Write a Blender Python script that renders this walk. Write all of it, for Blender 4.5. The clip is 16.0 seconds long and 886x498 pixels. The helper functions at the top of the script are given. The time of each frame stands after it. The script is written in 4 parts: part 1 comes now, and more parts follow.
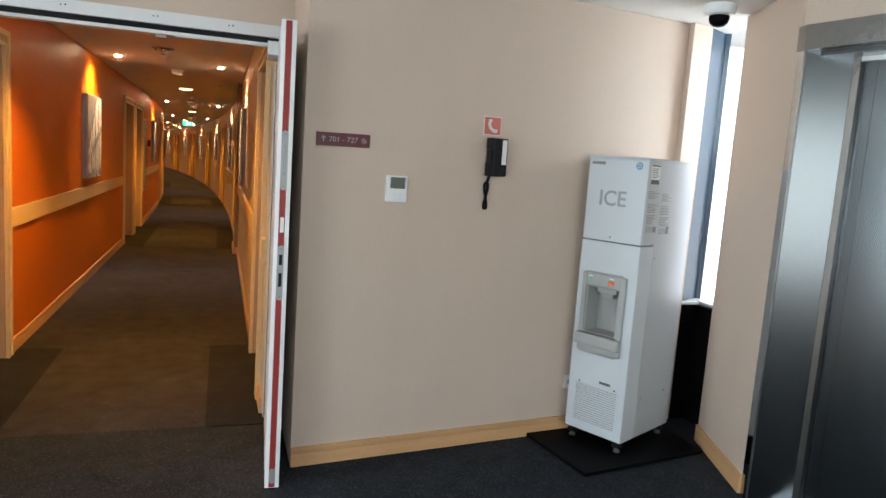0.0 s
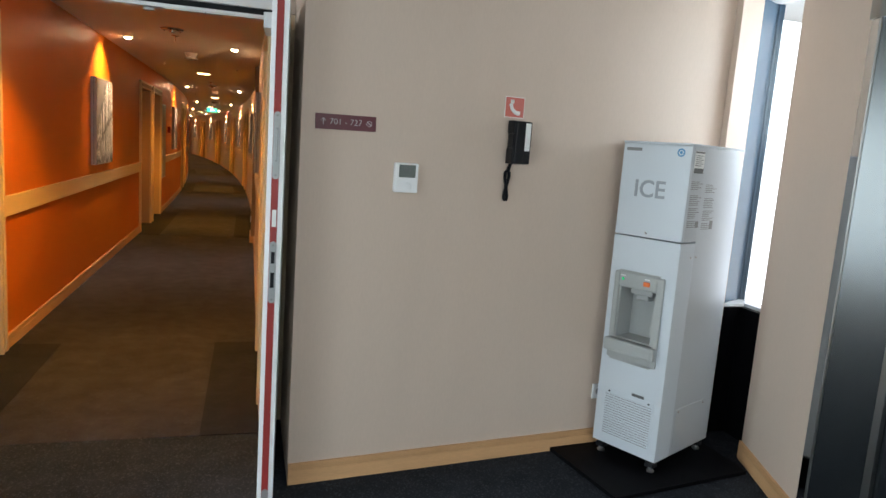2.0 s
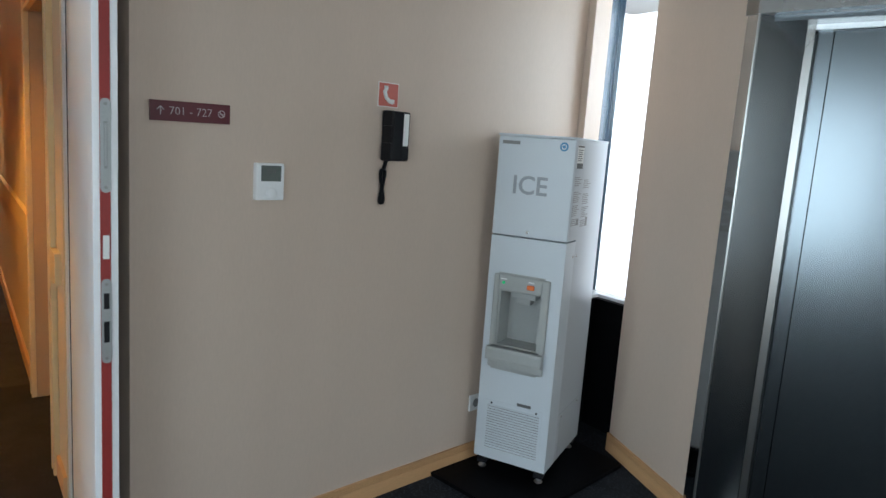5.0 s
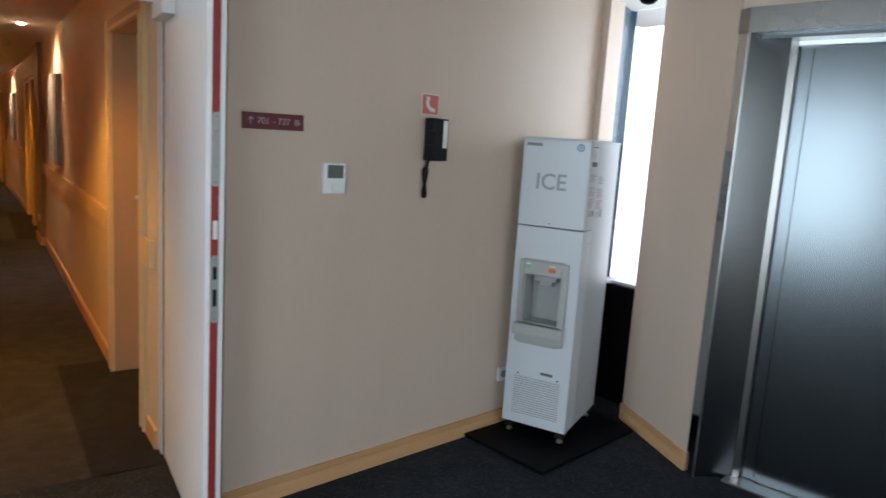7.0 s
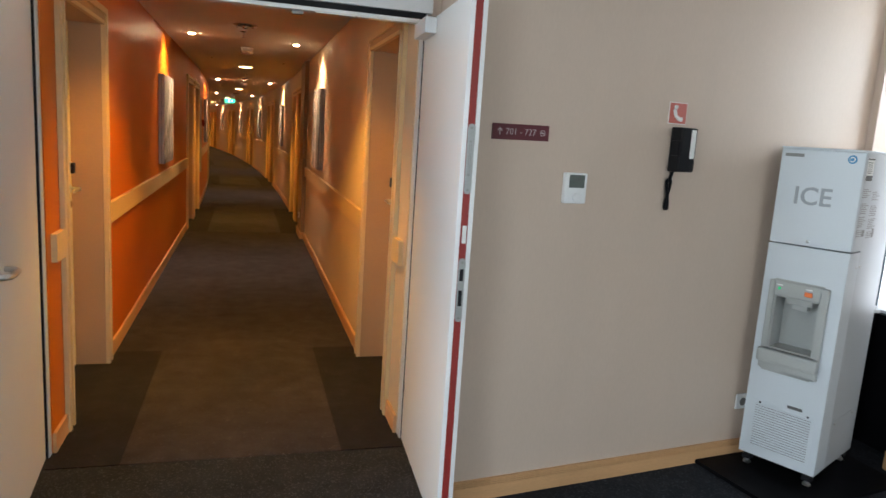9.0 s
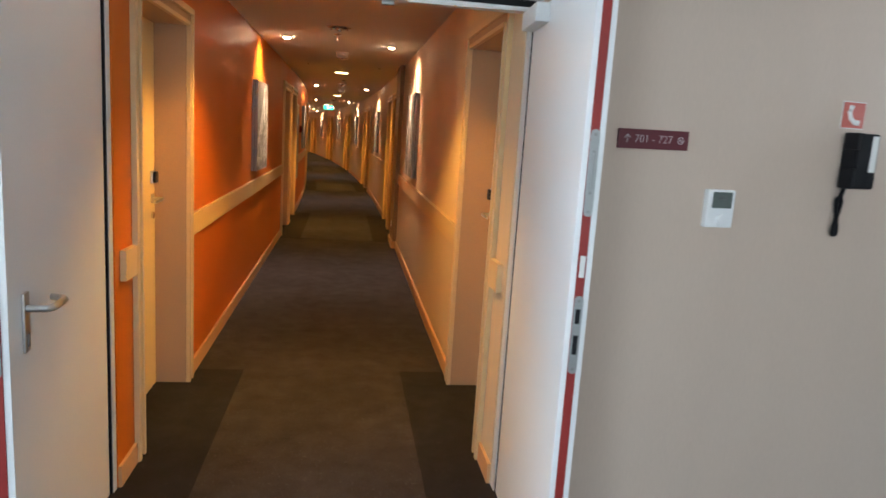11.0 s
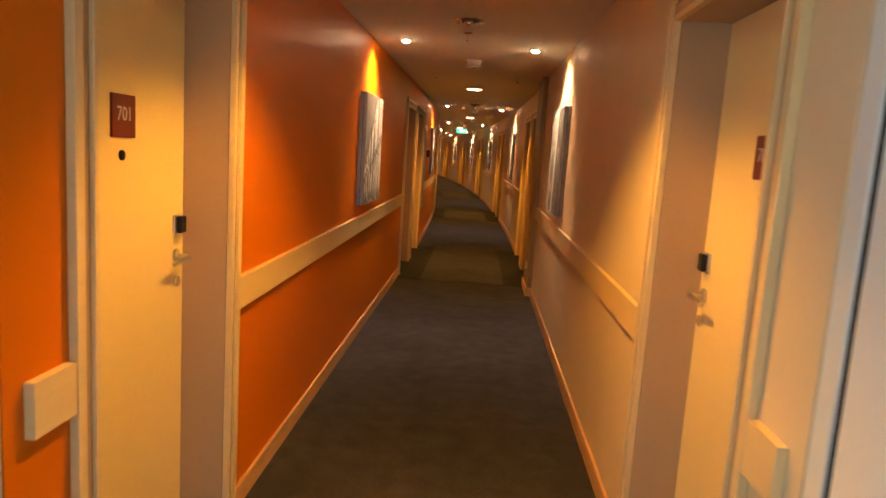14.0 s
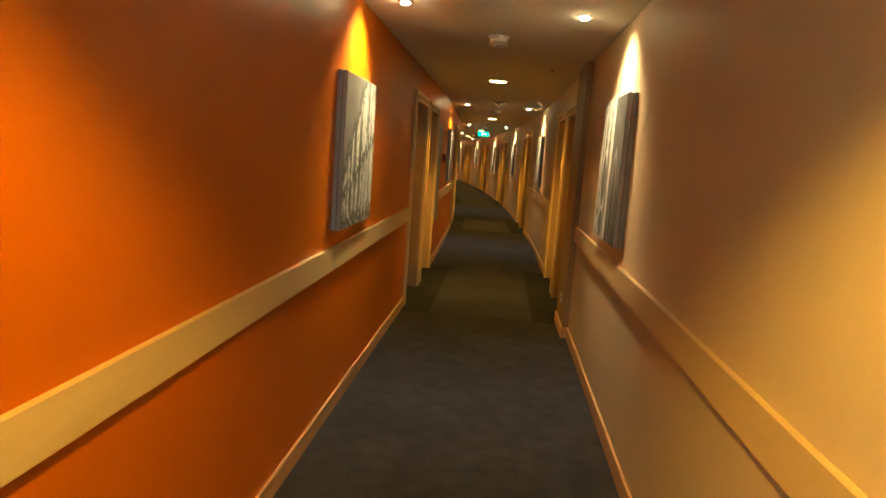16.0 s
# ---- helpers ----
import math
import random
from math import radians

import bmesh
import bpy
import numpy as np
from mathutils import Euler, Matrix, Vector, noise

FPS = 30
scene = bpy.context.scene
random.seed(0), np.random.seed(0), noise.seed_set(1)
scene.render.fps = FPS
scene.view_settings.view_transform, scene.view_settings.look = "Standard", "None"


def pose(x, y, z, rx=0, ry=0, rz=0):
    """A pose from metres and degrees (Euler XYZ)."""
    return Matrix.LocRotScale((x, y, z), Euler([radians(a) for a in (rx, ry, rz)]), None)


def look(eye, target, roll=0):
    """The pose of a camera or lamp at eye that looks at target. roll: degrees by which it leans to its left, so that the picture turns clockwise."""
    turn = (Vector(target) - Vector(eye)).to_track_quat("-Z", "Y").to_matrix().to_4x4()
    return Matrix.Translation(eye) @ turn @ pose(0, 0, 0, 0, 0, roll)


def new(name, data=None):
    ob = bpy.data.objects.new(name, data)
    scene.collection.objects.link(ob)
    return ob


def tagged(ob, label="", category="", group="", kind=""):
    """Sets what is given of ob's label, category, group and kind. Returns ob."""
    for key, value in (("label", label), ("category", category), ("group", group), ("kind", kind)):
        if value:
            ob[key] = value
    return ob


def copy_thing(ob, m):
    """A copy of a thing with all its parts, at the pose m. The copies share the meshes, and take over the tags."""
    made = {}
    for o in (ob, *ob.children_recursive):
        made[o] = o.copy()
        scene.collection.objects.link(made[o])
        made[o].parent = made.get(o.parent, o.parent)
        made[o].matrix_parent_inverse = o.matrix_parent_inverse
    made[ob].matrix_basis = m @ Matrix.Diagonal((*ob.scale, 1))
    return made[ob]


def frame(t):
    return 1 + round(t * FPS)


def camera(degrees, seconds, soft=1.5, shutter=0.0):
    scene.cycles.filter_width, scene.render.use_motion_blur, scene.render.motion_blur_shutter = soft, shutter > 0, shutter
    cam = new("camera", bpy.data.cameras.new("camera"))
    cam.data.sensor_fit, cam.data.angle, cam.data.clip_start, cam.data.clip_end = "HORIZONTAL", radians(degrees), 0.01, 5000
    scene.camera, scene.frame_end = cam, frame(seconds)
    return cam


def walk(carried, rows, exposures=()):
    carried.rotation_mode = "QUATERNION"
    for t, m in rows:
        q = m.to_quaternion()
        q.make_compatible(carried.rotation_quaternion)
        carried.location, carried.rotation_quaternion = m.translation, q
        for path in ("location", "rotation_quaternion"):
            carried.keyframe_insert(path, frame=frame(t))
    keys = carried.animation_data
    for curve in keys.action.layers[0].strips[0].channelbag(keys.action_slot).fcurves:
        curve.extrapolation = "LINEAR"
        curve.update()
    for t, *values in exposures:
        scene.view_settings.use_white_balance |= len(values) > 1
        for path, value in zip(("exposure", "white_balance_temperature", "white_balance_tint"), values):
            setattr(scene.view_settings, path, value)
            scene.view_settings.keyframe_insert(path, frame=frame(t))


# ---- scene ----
cam = camera(66.5, 16.0, shutter=0.5)
PATH = [
    (0, (0.219, 0.767, 1.501), (0.849, 2.648, 1.249), 4.0),
    (0.5, (0.281, 0.726, 1.5), (0.904, 2.609, 1.249), 4.0),
    (1, (0.334, 0.732, 1.495), (0.899, 2.633, 1.234), 3.9),
    (1.5, (0.378, 0.909, 1.475), (0.924, 2.811, 1.189), 3.9),
    (2, (0.376, 1.089, 1.498), (0.934, 2.988, 1.204), 4.1),
    (2.5, (0.418, 1.262, 1.481), (1.088, 3.123, 1.185), 4.1),
    (3, (0.435, 1.443, 1.5), (1.213, 3.262, 1.206), 4.0),
    (3.5, (0.42, 1.574, 1.503), (1.254, 3.368, 1.207), 3.9),
    (4, (0.34, 1.685, 1.523), (1.332, 3.394, 1.215), 4.5),
    (4.2, (0.307, 1.713, 1.532), (1.373, 3.374, 1.218), 4.5),
    (6.5, (-0.15, 1.505, 1.536), (1.057, 3.07, 1.229), 3.9),
    (7, (-0.189, 1.379, 1.532), (0.939, 3.002, 1.225), 3.7),
    (7.5, (-0.236, 1.369, 1.546), (0.716, 3.099, 1.224), 3.7),
    (8, (-0.28, 1.382, 1.55), (0.493, 3.196, 1.218), 3.7),
    (8.5, (-0.3, 1.389, 1.545), (0.35, 3.251, 1.212), 3.8),
    (9, (-0.285, 1.388, 1.541), (0.273, 3.28, 1.211), 3.8),
    (11.5, (-0.201, 2.013, 1.546), (-0.011, 3.976, 1.214), 3.7),
    (12, (-0.185, 2.202, 1.538), (-0.112, 4.174, 1.209), 3.7),
    (12.5, (-0.206, 2.442, 1.55), (-0.189, 4.417, 1.234), 3.7),
    (13, (-0.183, 2.691, 1.541), (-0.189, 4.668, 1.237), 3.6),
    (13.5, (-0.154, 2.986, 1.553), (-0.187, 4.964, 1.258), 3.6),
    (14, (-0.181, 3.352, 1.546), (-0.276, 5.329, 1.259), 3.8),
    (14.5, (-0.208, 3.747, 1.555), (-0.326, 5.723, 1.271), 3.9),
    (15, (-0.177, 4.123, 1.559), (-0.324, 6.098, 1.278), 3.9),
    (15.5, (-0.196, 4.49, 1.549), (-0.364, 6.463, 1.27), 4.0),
    (16, (-0.212, 4.879, 1.547), (-0.37, 6.853, 1.268), 4.1),
]

walk(cam, [(t, look(eye, target, roll)) for t, eye, target, roll in PATH],
     exposures=[(0, 0.20, 6600, 11), (3, -0.07, 6250, 8), (4, -0.26, 6100, 7), (6.5, -0.28, 6250, 11), (8, -0.15, 6350, 12), (9, 0.02, 6450, 11), (12, 0.24, 5800, 8), (12.5, 0.2, 5750, 7), (13.5, 0.05, 5700, 10), (14, 0.2, 7000, 10), (14.5, 0.33, 9500, 0), (15, 0.2, 13500, -20), (15.5, 0.03, 13000, -25), (16, 0.08, 6100, -22)])

# ---- world and light ----
world = bpy.data.worlds.new("sky")
scene.world = world
world.use_nodes = True
wn = world.node_tree.nodes
sky = wn.new("ShaderNodeTexSky")
sky.sky_type, sky.sun_disc, sky.sun_elevation, sky.sun_rotation = "NISHITA", False, radians(38), radians(200)
wn["Background"].inputs["Strength"].default_value = 0.15
world.node_tree.links.new(sky.outputs["Color"], wn["Background"].inputs["Color"])

WARM = (1.0, 0.65, 0.36)         # halogen spots
AMBER = (1.0, 0.48, 0.07)       # compact downlights
DAY = (0.79, 0.93, 1.0)


def lamp(name, kind, m, energy, color, **kw):
    data = bpy.data.lights.new(name, kind)
    data.energy, data.color = energy, color
    for key, value in kw.items():
        if key == "size": data.size = value
        elif key == "size_y": data.size_y = value
        elif key == "shape": data.shape = value
        elif key == "spot_size": data.spot_size = value
        elif key == "spot_blend": data.spot_blend = value
        elif key == "soft": data.shadow_soft_size = value
        elif key == "angle": data.angle = value
    ob = new(name, data)
    ob.matrix_world = m
    return ob


# one sun behind thin overcast
lamp("sun", "SUN", look((6, -8, 10), (0, 0, 0)), 1.0, (1.0, 0.96, 0.9), angle=radians(10))
# skylight standing in the window openings
lamp("window_light", "AREA", look((3.60, 3.88, 2.02), (2.0, 4.08, 1.9)), 10, DAY, shape="RECTANGLE", size=0.5, size_y=0.7)
lamp("window_light", "AREA", look((-3.36, 3.35, 1.40), (0, 3.35, 1.40)), 104, DAY, shape="RECTANGLE", size=2.0, size_y=1.8)
lamp("window_light", "AREA", look((1.2, -1.92, 1.40), (0.4, 3, 1.3)), 55, DAY, shape="RECTANGLE", size=3.0, size_y=1.7)
# added fill light for the fire door leaf, set in an invented window
lamp("window_light", "AREA", look((-3.36, -0.7, 1.40), (0, 1.6, 1.2)), 84, DAY, shape="RECTANGLE", size=2.2, size_y=1.7)

SPOT_W, DOWN_W = 170, 220
# ---- the bend of the corridor ----
XL, XR, XC, HC = -1.113, 0.475, -0.32, 2.40
BEND_Y, BEND_R = 12.0, 180.0


def bend(x, y, z=0.0):
    if y <= BEND_Y:
        return (x, y, z)
    a, r = (y - BEND_Y) / BEND_R, BEND_R + x - XC
    return (XC - BEND_R + r * math.cos(a), BEND_Y + r * math.sin(a), z)


def bent(x, y, z=0.0, turn=0.0):
    a = max(0.0, (y - BEND_Y) / BEND_R)
    return pose(*bend(x, y, z), 0, 0, math.degrees(a) + turn)


# ---- materials ----
def mat(name, color, rough=0.6, metal=0.0, vary=0.08, scale=6.0, grain=90.0, bump=0.05, stretch=(1, 1, 1), coat=0.0, per_object=0.0, rvar=0.08):
    """Base colour with two scales of variation, roughness variation and a fine bump."""
    m = bpy.data.materials.new(name)
    m.use_nodes = True
    nt = m.node_tree
    n, l = nt.nodes, nt.links
    b = n["Principled BSDF"]
    b.inputs["Roughness"].default_value, b.inputs["Metallic"].default_value = rough, metal
    b.inputs["Coat Weight"].default_value = coat
    tc, mp = n.new("ShaderNodeTexCoord"), n.new("ShaderNodeMapping")
    mp.inputs["Scale"].default_value = stretch
    l.new(tc.outputs["Object"], mp.inputs["Vector"])
    big, fine = n.new("ShaderNodeTexNoise"), n.new("ShaderNodeTexNoise")
    big.inputs["Scale"].default_value, fine.inputs["Scale"].default_value = scale, grain
    big.inputs["Detail"].default_value, fine.inputs["Detail"].default_value = 4, 3
    l.new(mp.outputs["Vector"], big.inputs["Vector"]), l.new(mp.outputs["Vector"], fine.inputs["Vector"])
    add = n.new("ShaderNodeMath")
    add.operation = "ADD"
    l.new(big.outputs["Fac"], add.inputs[0]), l.new(fine.outputs["Fac"], add.inputs[1])
    rng = n.new("ShaderNodeMapRange")
    rng.inputs["From Min"].default_value, rng.inputs["From Max"].default_value = 0.6, 1.4
    rng.inputs["To Min"].default_value, rng.inputs["To Max"].default_value = 1 - vary, 1 + vary
    l.new(add.outputs[0], rng.inputs["Value"])
    mul = n.new("ShaderNodeVectorMath")
    mul.operation = "SCALE"
    mul.inputs[0].default_value = color[:3]
    fac = rng.outputs["Result"]
    if per_object:
        oi, pr, pm = n.new("ShaderNodeObjectInfo"), n.new("ShaderNodeMapRange"), n.new("ShaderNodeMath")
        pr.inputs["To Min"].default_value, pr.inputs["To Max"].default_value = 1 - per_object, 1 + per_object
        pm.operation = "MULTIPLY"
        l.new(oi.outputs["Random"], pr.inputs["Value"])
        l.new(fac, pm.inputs[0]), l.new(pr.outputs["Result"], pm.inputs[1])
        fac = pm.outputs[0]
    l.new(fac, mul.inputs["Scale"])
    l.new(mul.outputs["Vector"], b.inputs["Base Color"])
    rr = n.new("ShaderNodeMapRange")
    rr.inputs["To Min"].default_value, rr.inputs["To Max"].default_value = max(0.02, rough - rvar), min(1, rough + rvar)
    l.new(big.outputs["Fac"], rr.inputs["Value"])
    l.new(rr.outputs["Result"], b.inputs["Roughness"])
    if bump:
        bp = n.new("ShaderNodeBump")
        bp.inputs["Strength"].default_value, bp.inputs["Distance"].default_value = bump, 0.004
        l.new(fine.outputs["Fac"], bp.inputs["Height"])
        l.new(bp.outputs["Normal"], b.inputs["Normal"])
    return m


def carpet_mat(name, dark, fleck, amount):
    m = mat(name, dark, 0.95, vary=0.5, scale=8, grain=260, bump=0.6)
    nt = m.node_tree
    n, l = nt.nodes, nt.links
    b = n["Principled BSDF"]
    b.inputs["Specular IOR Level"].default_value = 0.15
    v, tc = n.new("ShaderNodeTexVoronoi"), n.new("ShaderNodeTexCoord")
    v.inputs["Scale"].default_value = 150
    l.new(tc.outputs["Object"], v.inputs["Vector"])
    ramp = n.new("ShaderNodeMapRange")
    ramp.inputs["From Min"].default_value, ramp.inputs["From Max"].default_value = 1 - amount, 1 - amount + 0.05
    l.new(v.outputs["Color"], ramp.inputs["Value"])
    mix = n.new("ShaderNodeMix")
    mix.data_type = "RGBA"
    src = b.inputs["Base Color"].links[0].from_socket
    l.new(ramp.outputs["Result"], mix.inputs["Factor"]), l.new(src, mix.inputs["A"])
    mix.inputs["B"].default_value = (*fleck, 1)
    # worn and soiled areas
    st, sr, sm = n.new("ShaderNodeTexNoise"), n.new("ShaderNodeMapRange"), n.new("ShaderNodeVectorMath")
    st.inputs["Scale"].default_value, st.inputs["Detail"].default_value, st.inputs["Roughness"].default_value = 1.5, 5, 0.55
    sr.inputs["From Min"].default_value, sr.inputs["From Max"].default_value = 0.35, 0.68
    sr.inputs["To Min"].default_value, sr.inputs["To Max"].default_value = 0.86, 1.2
    sm.operation = "SCALE"
    l.new(tc.outputs["Object"], st.inputs["Vector"]), l.new(st.outputs["Fac"], sr.inputs["Value"])
    l.new(mix.outputs["Result"], sm.inputs[0]), l.new(sr.outputs["Result"], sm.inputs["Scale"])
    l.new(sm.outputs["Vector"], b.inputs["Base Color"])
    return m


def scuffed(m, amount, paler):
    """Sparse rubbed marks, slightly paler and rougher than the paint."""
    n, l = m.node_tree.nodes, m.node_tree.links
    b = n["Principled BSDF"]
    tc, mp, nz, rg, mix = n.new("ShaderNodeTexCoord"), n.new("ShaderNodeMapping"), n.new("ShaderNodeTexNoise"), n.new("ShaderNodeMapRange"), n.new("ShaderNodeMix")
    mp.inputs["Scale"].default_value = (1.0, 0.7, 1.6)
    nz.inputs["Scale"].default_value, nz.inputs["Detail"].default_value, nz.inputs["Roughness"].default_value = 4.5, 9, 0.7
    rg.inputs["From Min"].default_value, rg.inputs["From Max"].default_value, rg.inputs["To Max"].default_value = 0.60, 0.74, amount
    l.new(tc.outputs["Object"], mp.inputs["Vector"]), l.new(mp.outputs["Vector"], nz.inputs["Vector"]), l.new(nz.outputs["Fac"], rg.inputs["Value"])
    mix.data_type = "RGBA"
    src = b.inputs["Base Color"].links[0].from_socket
    l.new(rg.outputs["Result"], mix.inputs["Factor"]), l.new(src, mix.inputs["A"])
    mix.inputs["B"].default_value = (*paler, 1)
    l.new(mix.outputs["Result"], b.inputs["Base Color"])


def glow(name, color, strength):
    m = bpy.data.materials.new(name)
    m.use_nodes = True
    b = m.node_tree.nodes["Principled BSDF"]
    b.inputs["Base Color"].default_value = (*color, 1)
    b.inputs["Emission Color"].default_value, b.inputs["Emission Strength"].default_value = (*color, 1), strength
    return m


BEIGE = mat("beige vinyl wallpaper", (0.598, 0.478, 0.392), 0.55, vary=0.04, scale=5, grain=160, bump=0.07, stretch=(1, 1, 0.22))
CREAM = mat("cream vinyl wallpaper", (0.66, 0.525, 0.355), 0.55, vary=0.05, scale=5, grain=160, bump=0.07, stretch=(1, 1, 0.22))
ORANGE = mat("orange wall paint", (0.60, 0.145, 0.004), 0.42, vary=0.06, scale=1.2, grain=220, bump=0.08)
CEIL = mat("matt ceiling paint", (0.74, 0.72, 0.69), 0.8, vary=0.03, scale=1.0, grain=150, bump=0.05)
BEECH = mat("beech veneer", (0.62, 0.36, 0.175), 0.42, vary=0.12, scale=3.0, grain=40, bump=0.04, stretch=(1, 1, 12), per_object=0.05)
RAIL = mat("pale rail veneer", (0.70, 0.52, 0.28), 0.45, vary=0.07, scale=2.0, grain=60, bump=0.03, stretch=(1, 1, 10), per_object=0.05)
DOORP = mat("cream door laminate", (0.72, 0.555, 0.28), 0.42, vary=0.05, scale=2.0, grain=90, bump=0.03)
JAMB = mat("tan lining laminate", (0.46, 0.30, 0.17), 0.5, vary=0.05, scale=2.0, grain=90, bump=0.03)
WHITE = mat("white lacquer", (0.82, 0.83, 0.84), 0.32, vary=0.03, scale=3.0, grain=120, bump=0.02)
FRAMEW = mat("white steel frame", (0.72, 0.73, 0.74), 0.38, vary=0.04, scale=4.0, grain=140, bump=0.02)
RED = mat("red seal strip", (0.27, 0.020, 0.016), 0.55, vary=0.1, scale=8, grain=120, bump=0.05)
STEEL = mat("satin steel", (0.62, 0.62, 0.62), 0.3, 1.0, vary=0.06, scale=5, grain=180, bump=0.02)
LIFT = mat("brushed stainless steel", (0.15, 0.168, 0.182), 0.23, 1.0, vary=0.03, scale=2, grain=9, bump=0.0, stretch=(20, 20, 0.15), rvar=0.004)
LIFTD = mat("brushed stainless trim", (0.30, 0.29, 0.28), 0.28, 1.0, vary=0.03, scale=2, grain=350, bump=0.0, rvar=0.02)
POLISH = mat("polished stainless steel", (0.42, 0.43, 0.44), 0.07, 1.0, vary=0.03, scale=2, grain=9, bump=0.0, stretch=(20, 20, 0.15), rvar=0.004)
PLATES = mat("grey zinc plate", (0.33, 0.34, 0.34), 0.5, 0.6, vary=0.08, scale=8, grain=180, bump=0.03)
BLACK = mat("black plastic", (0.012, 0.012, 0.014), 0.35, vary=0.2, scale=6, grain=120, bump=0.03)
BLACKW = mat("black lacquered panel", (0.004, 0.004, 0.005), 0.35, vary=0.2, scale=3, grain=90, bump=0.02)
RUBBER = mat("black lacquered board", (0.004, 0.004, 0.005), 0.5, vary=0.25, scale=5, grain=140, bump=0.02)
MACHINE = mat("silver grey enamel", (0.57, 0.61, 0.65), 0.38, vary=0.03, scale=3, grain=160, bump=0.02)
MACHSIDE = mat("silver coated sheet", (0.52, 0.55, 0.58), 0.42, 0.3, vary=0.04, scale=3, grain=160, bump=0.02)
GREYP = mat("grey moulded plastic", (0.37, 0.38, 0.37), 0.45, vary=0.05, scale=5, grain=140, bump=0.03)
GREYD = mat("dark grey plastic", (0.22, 0.22, 0.22), 0.5, vary=0.1, scale=5, grain=140, bump=0.03)
LETTER = mat("grey lettering", (0.30, 0.32, 0.35), 0.5, vary=0.05)
PRINT = mat("black print", (0.10, 0.10, 0.10), 0.6, vary=0.1)
PAPER = mat("white label", (0.78, 0.78, 0.76), 0.6, vary=0.03)
MAROON = mat("maroon sign board", (0.105, 0.012, 0.022), 0.4, vary=0.1, scale=8, grain=90, bump=0.02)
PLATE = mat("dark red number plate", (0.12, 0.013, 0.011), 0.4, vary=0.1, scale=8, grain=90, bump=0.02)
SIGNW = mat("pale sign lettering", (0.52, 0.46, 0.47), 0.5, vary=0.03)
FIRE = mat("red safety sign", (0.56, 0.15, 0.12), 0.5, vary=0.08, scale=9)
LCD = mat("grey lcd", (0.12, 0.14, 0.13), 0.25, vary=0.08, scale=9)
BLUE = mat("blue badge", (0.05, 0.22, 0.42), 0.4, vary=0.1)
GREEN_L = glow("green indicator", (0.02, 0.5, 0.18), 0.35)
ORANGE_B = mat("orange push button", (0.75, 0.16, 0.03), 0.4, vary=0.05)
FRAMEG = mat("grey window frame", (0.12, 0.15, 0.19), 0.42, 0.3, vary=0.06, scale=4, grain=140, bump=0.03)
FRAMEL = mat("glossy blue-grey lacquer", (0.04, 0.07, 0.105), 0.22, 0.0, vary=0.06, scale=4, grain=140, bump=0.0, rvar=0.03)
SILL = mat("pale sill edge", (0.62, 0.64, 0.66), 0.4, vary=0.05)
CARPET = carpet_mat("flecked dark carpet", (0.020, 0.023, 0.029), (0.041, 0.048, 0.060), 0.28)
CARPET_C = carpet_mat("brown grey corridor carpet", (0.038, 0.035, 0.043), (0.070, 0.065, 0.078), 0.14)
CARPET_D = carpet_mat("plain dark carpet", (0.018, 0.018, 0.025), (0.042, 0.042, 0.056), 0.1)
CARPET_L = carpet_mat("lighter carpet field", (0.040, 0.040, 0.056), (0.076, 0.076, 0.102), 0.16)
CHROME = mat("chrome", (0.75, 0.75, 0.75), 0.15, 1.0, vary=0.03, bump=0)
BULB = glow("lamp glass", (1.0, 0.70, 0.40), 150.0)
BULB_D = glow("downlight diffuser", (1.0, 0.66, 0.26), 20.0)
EXIT_G = glow("lit green exit sign", (0.05, 0.75, 0.42), 2.2)
EXIT_W = glow("lit white pictogram", (0.8, 1.0, 0.9), 4.0)

GLASS = bpy.data.materials.new("window glass")
GLASS.use_nodes = True
_b = GLASS.node_tree.nodes["Principled BSDF"]
_b.inputs["Transmission Weight"].default_value, _b.inputs["Roughness"].default_value, _b.inputs["IOR"].default_value = 1.0, 0.0, 1.1


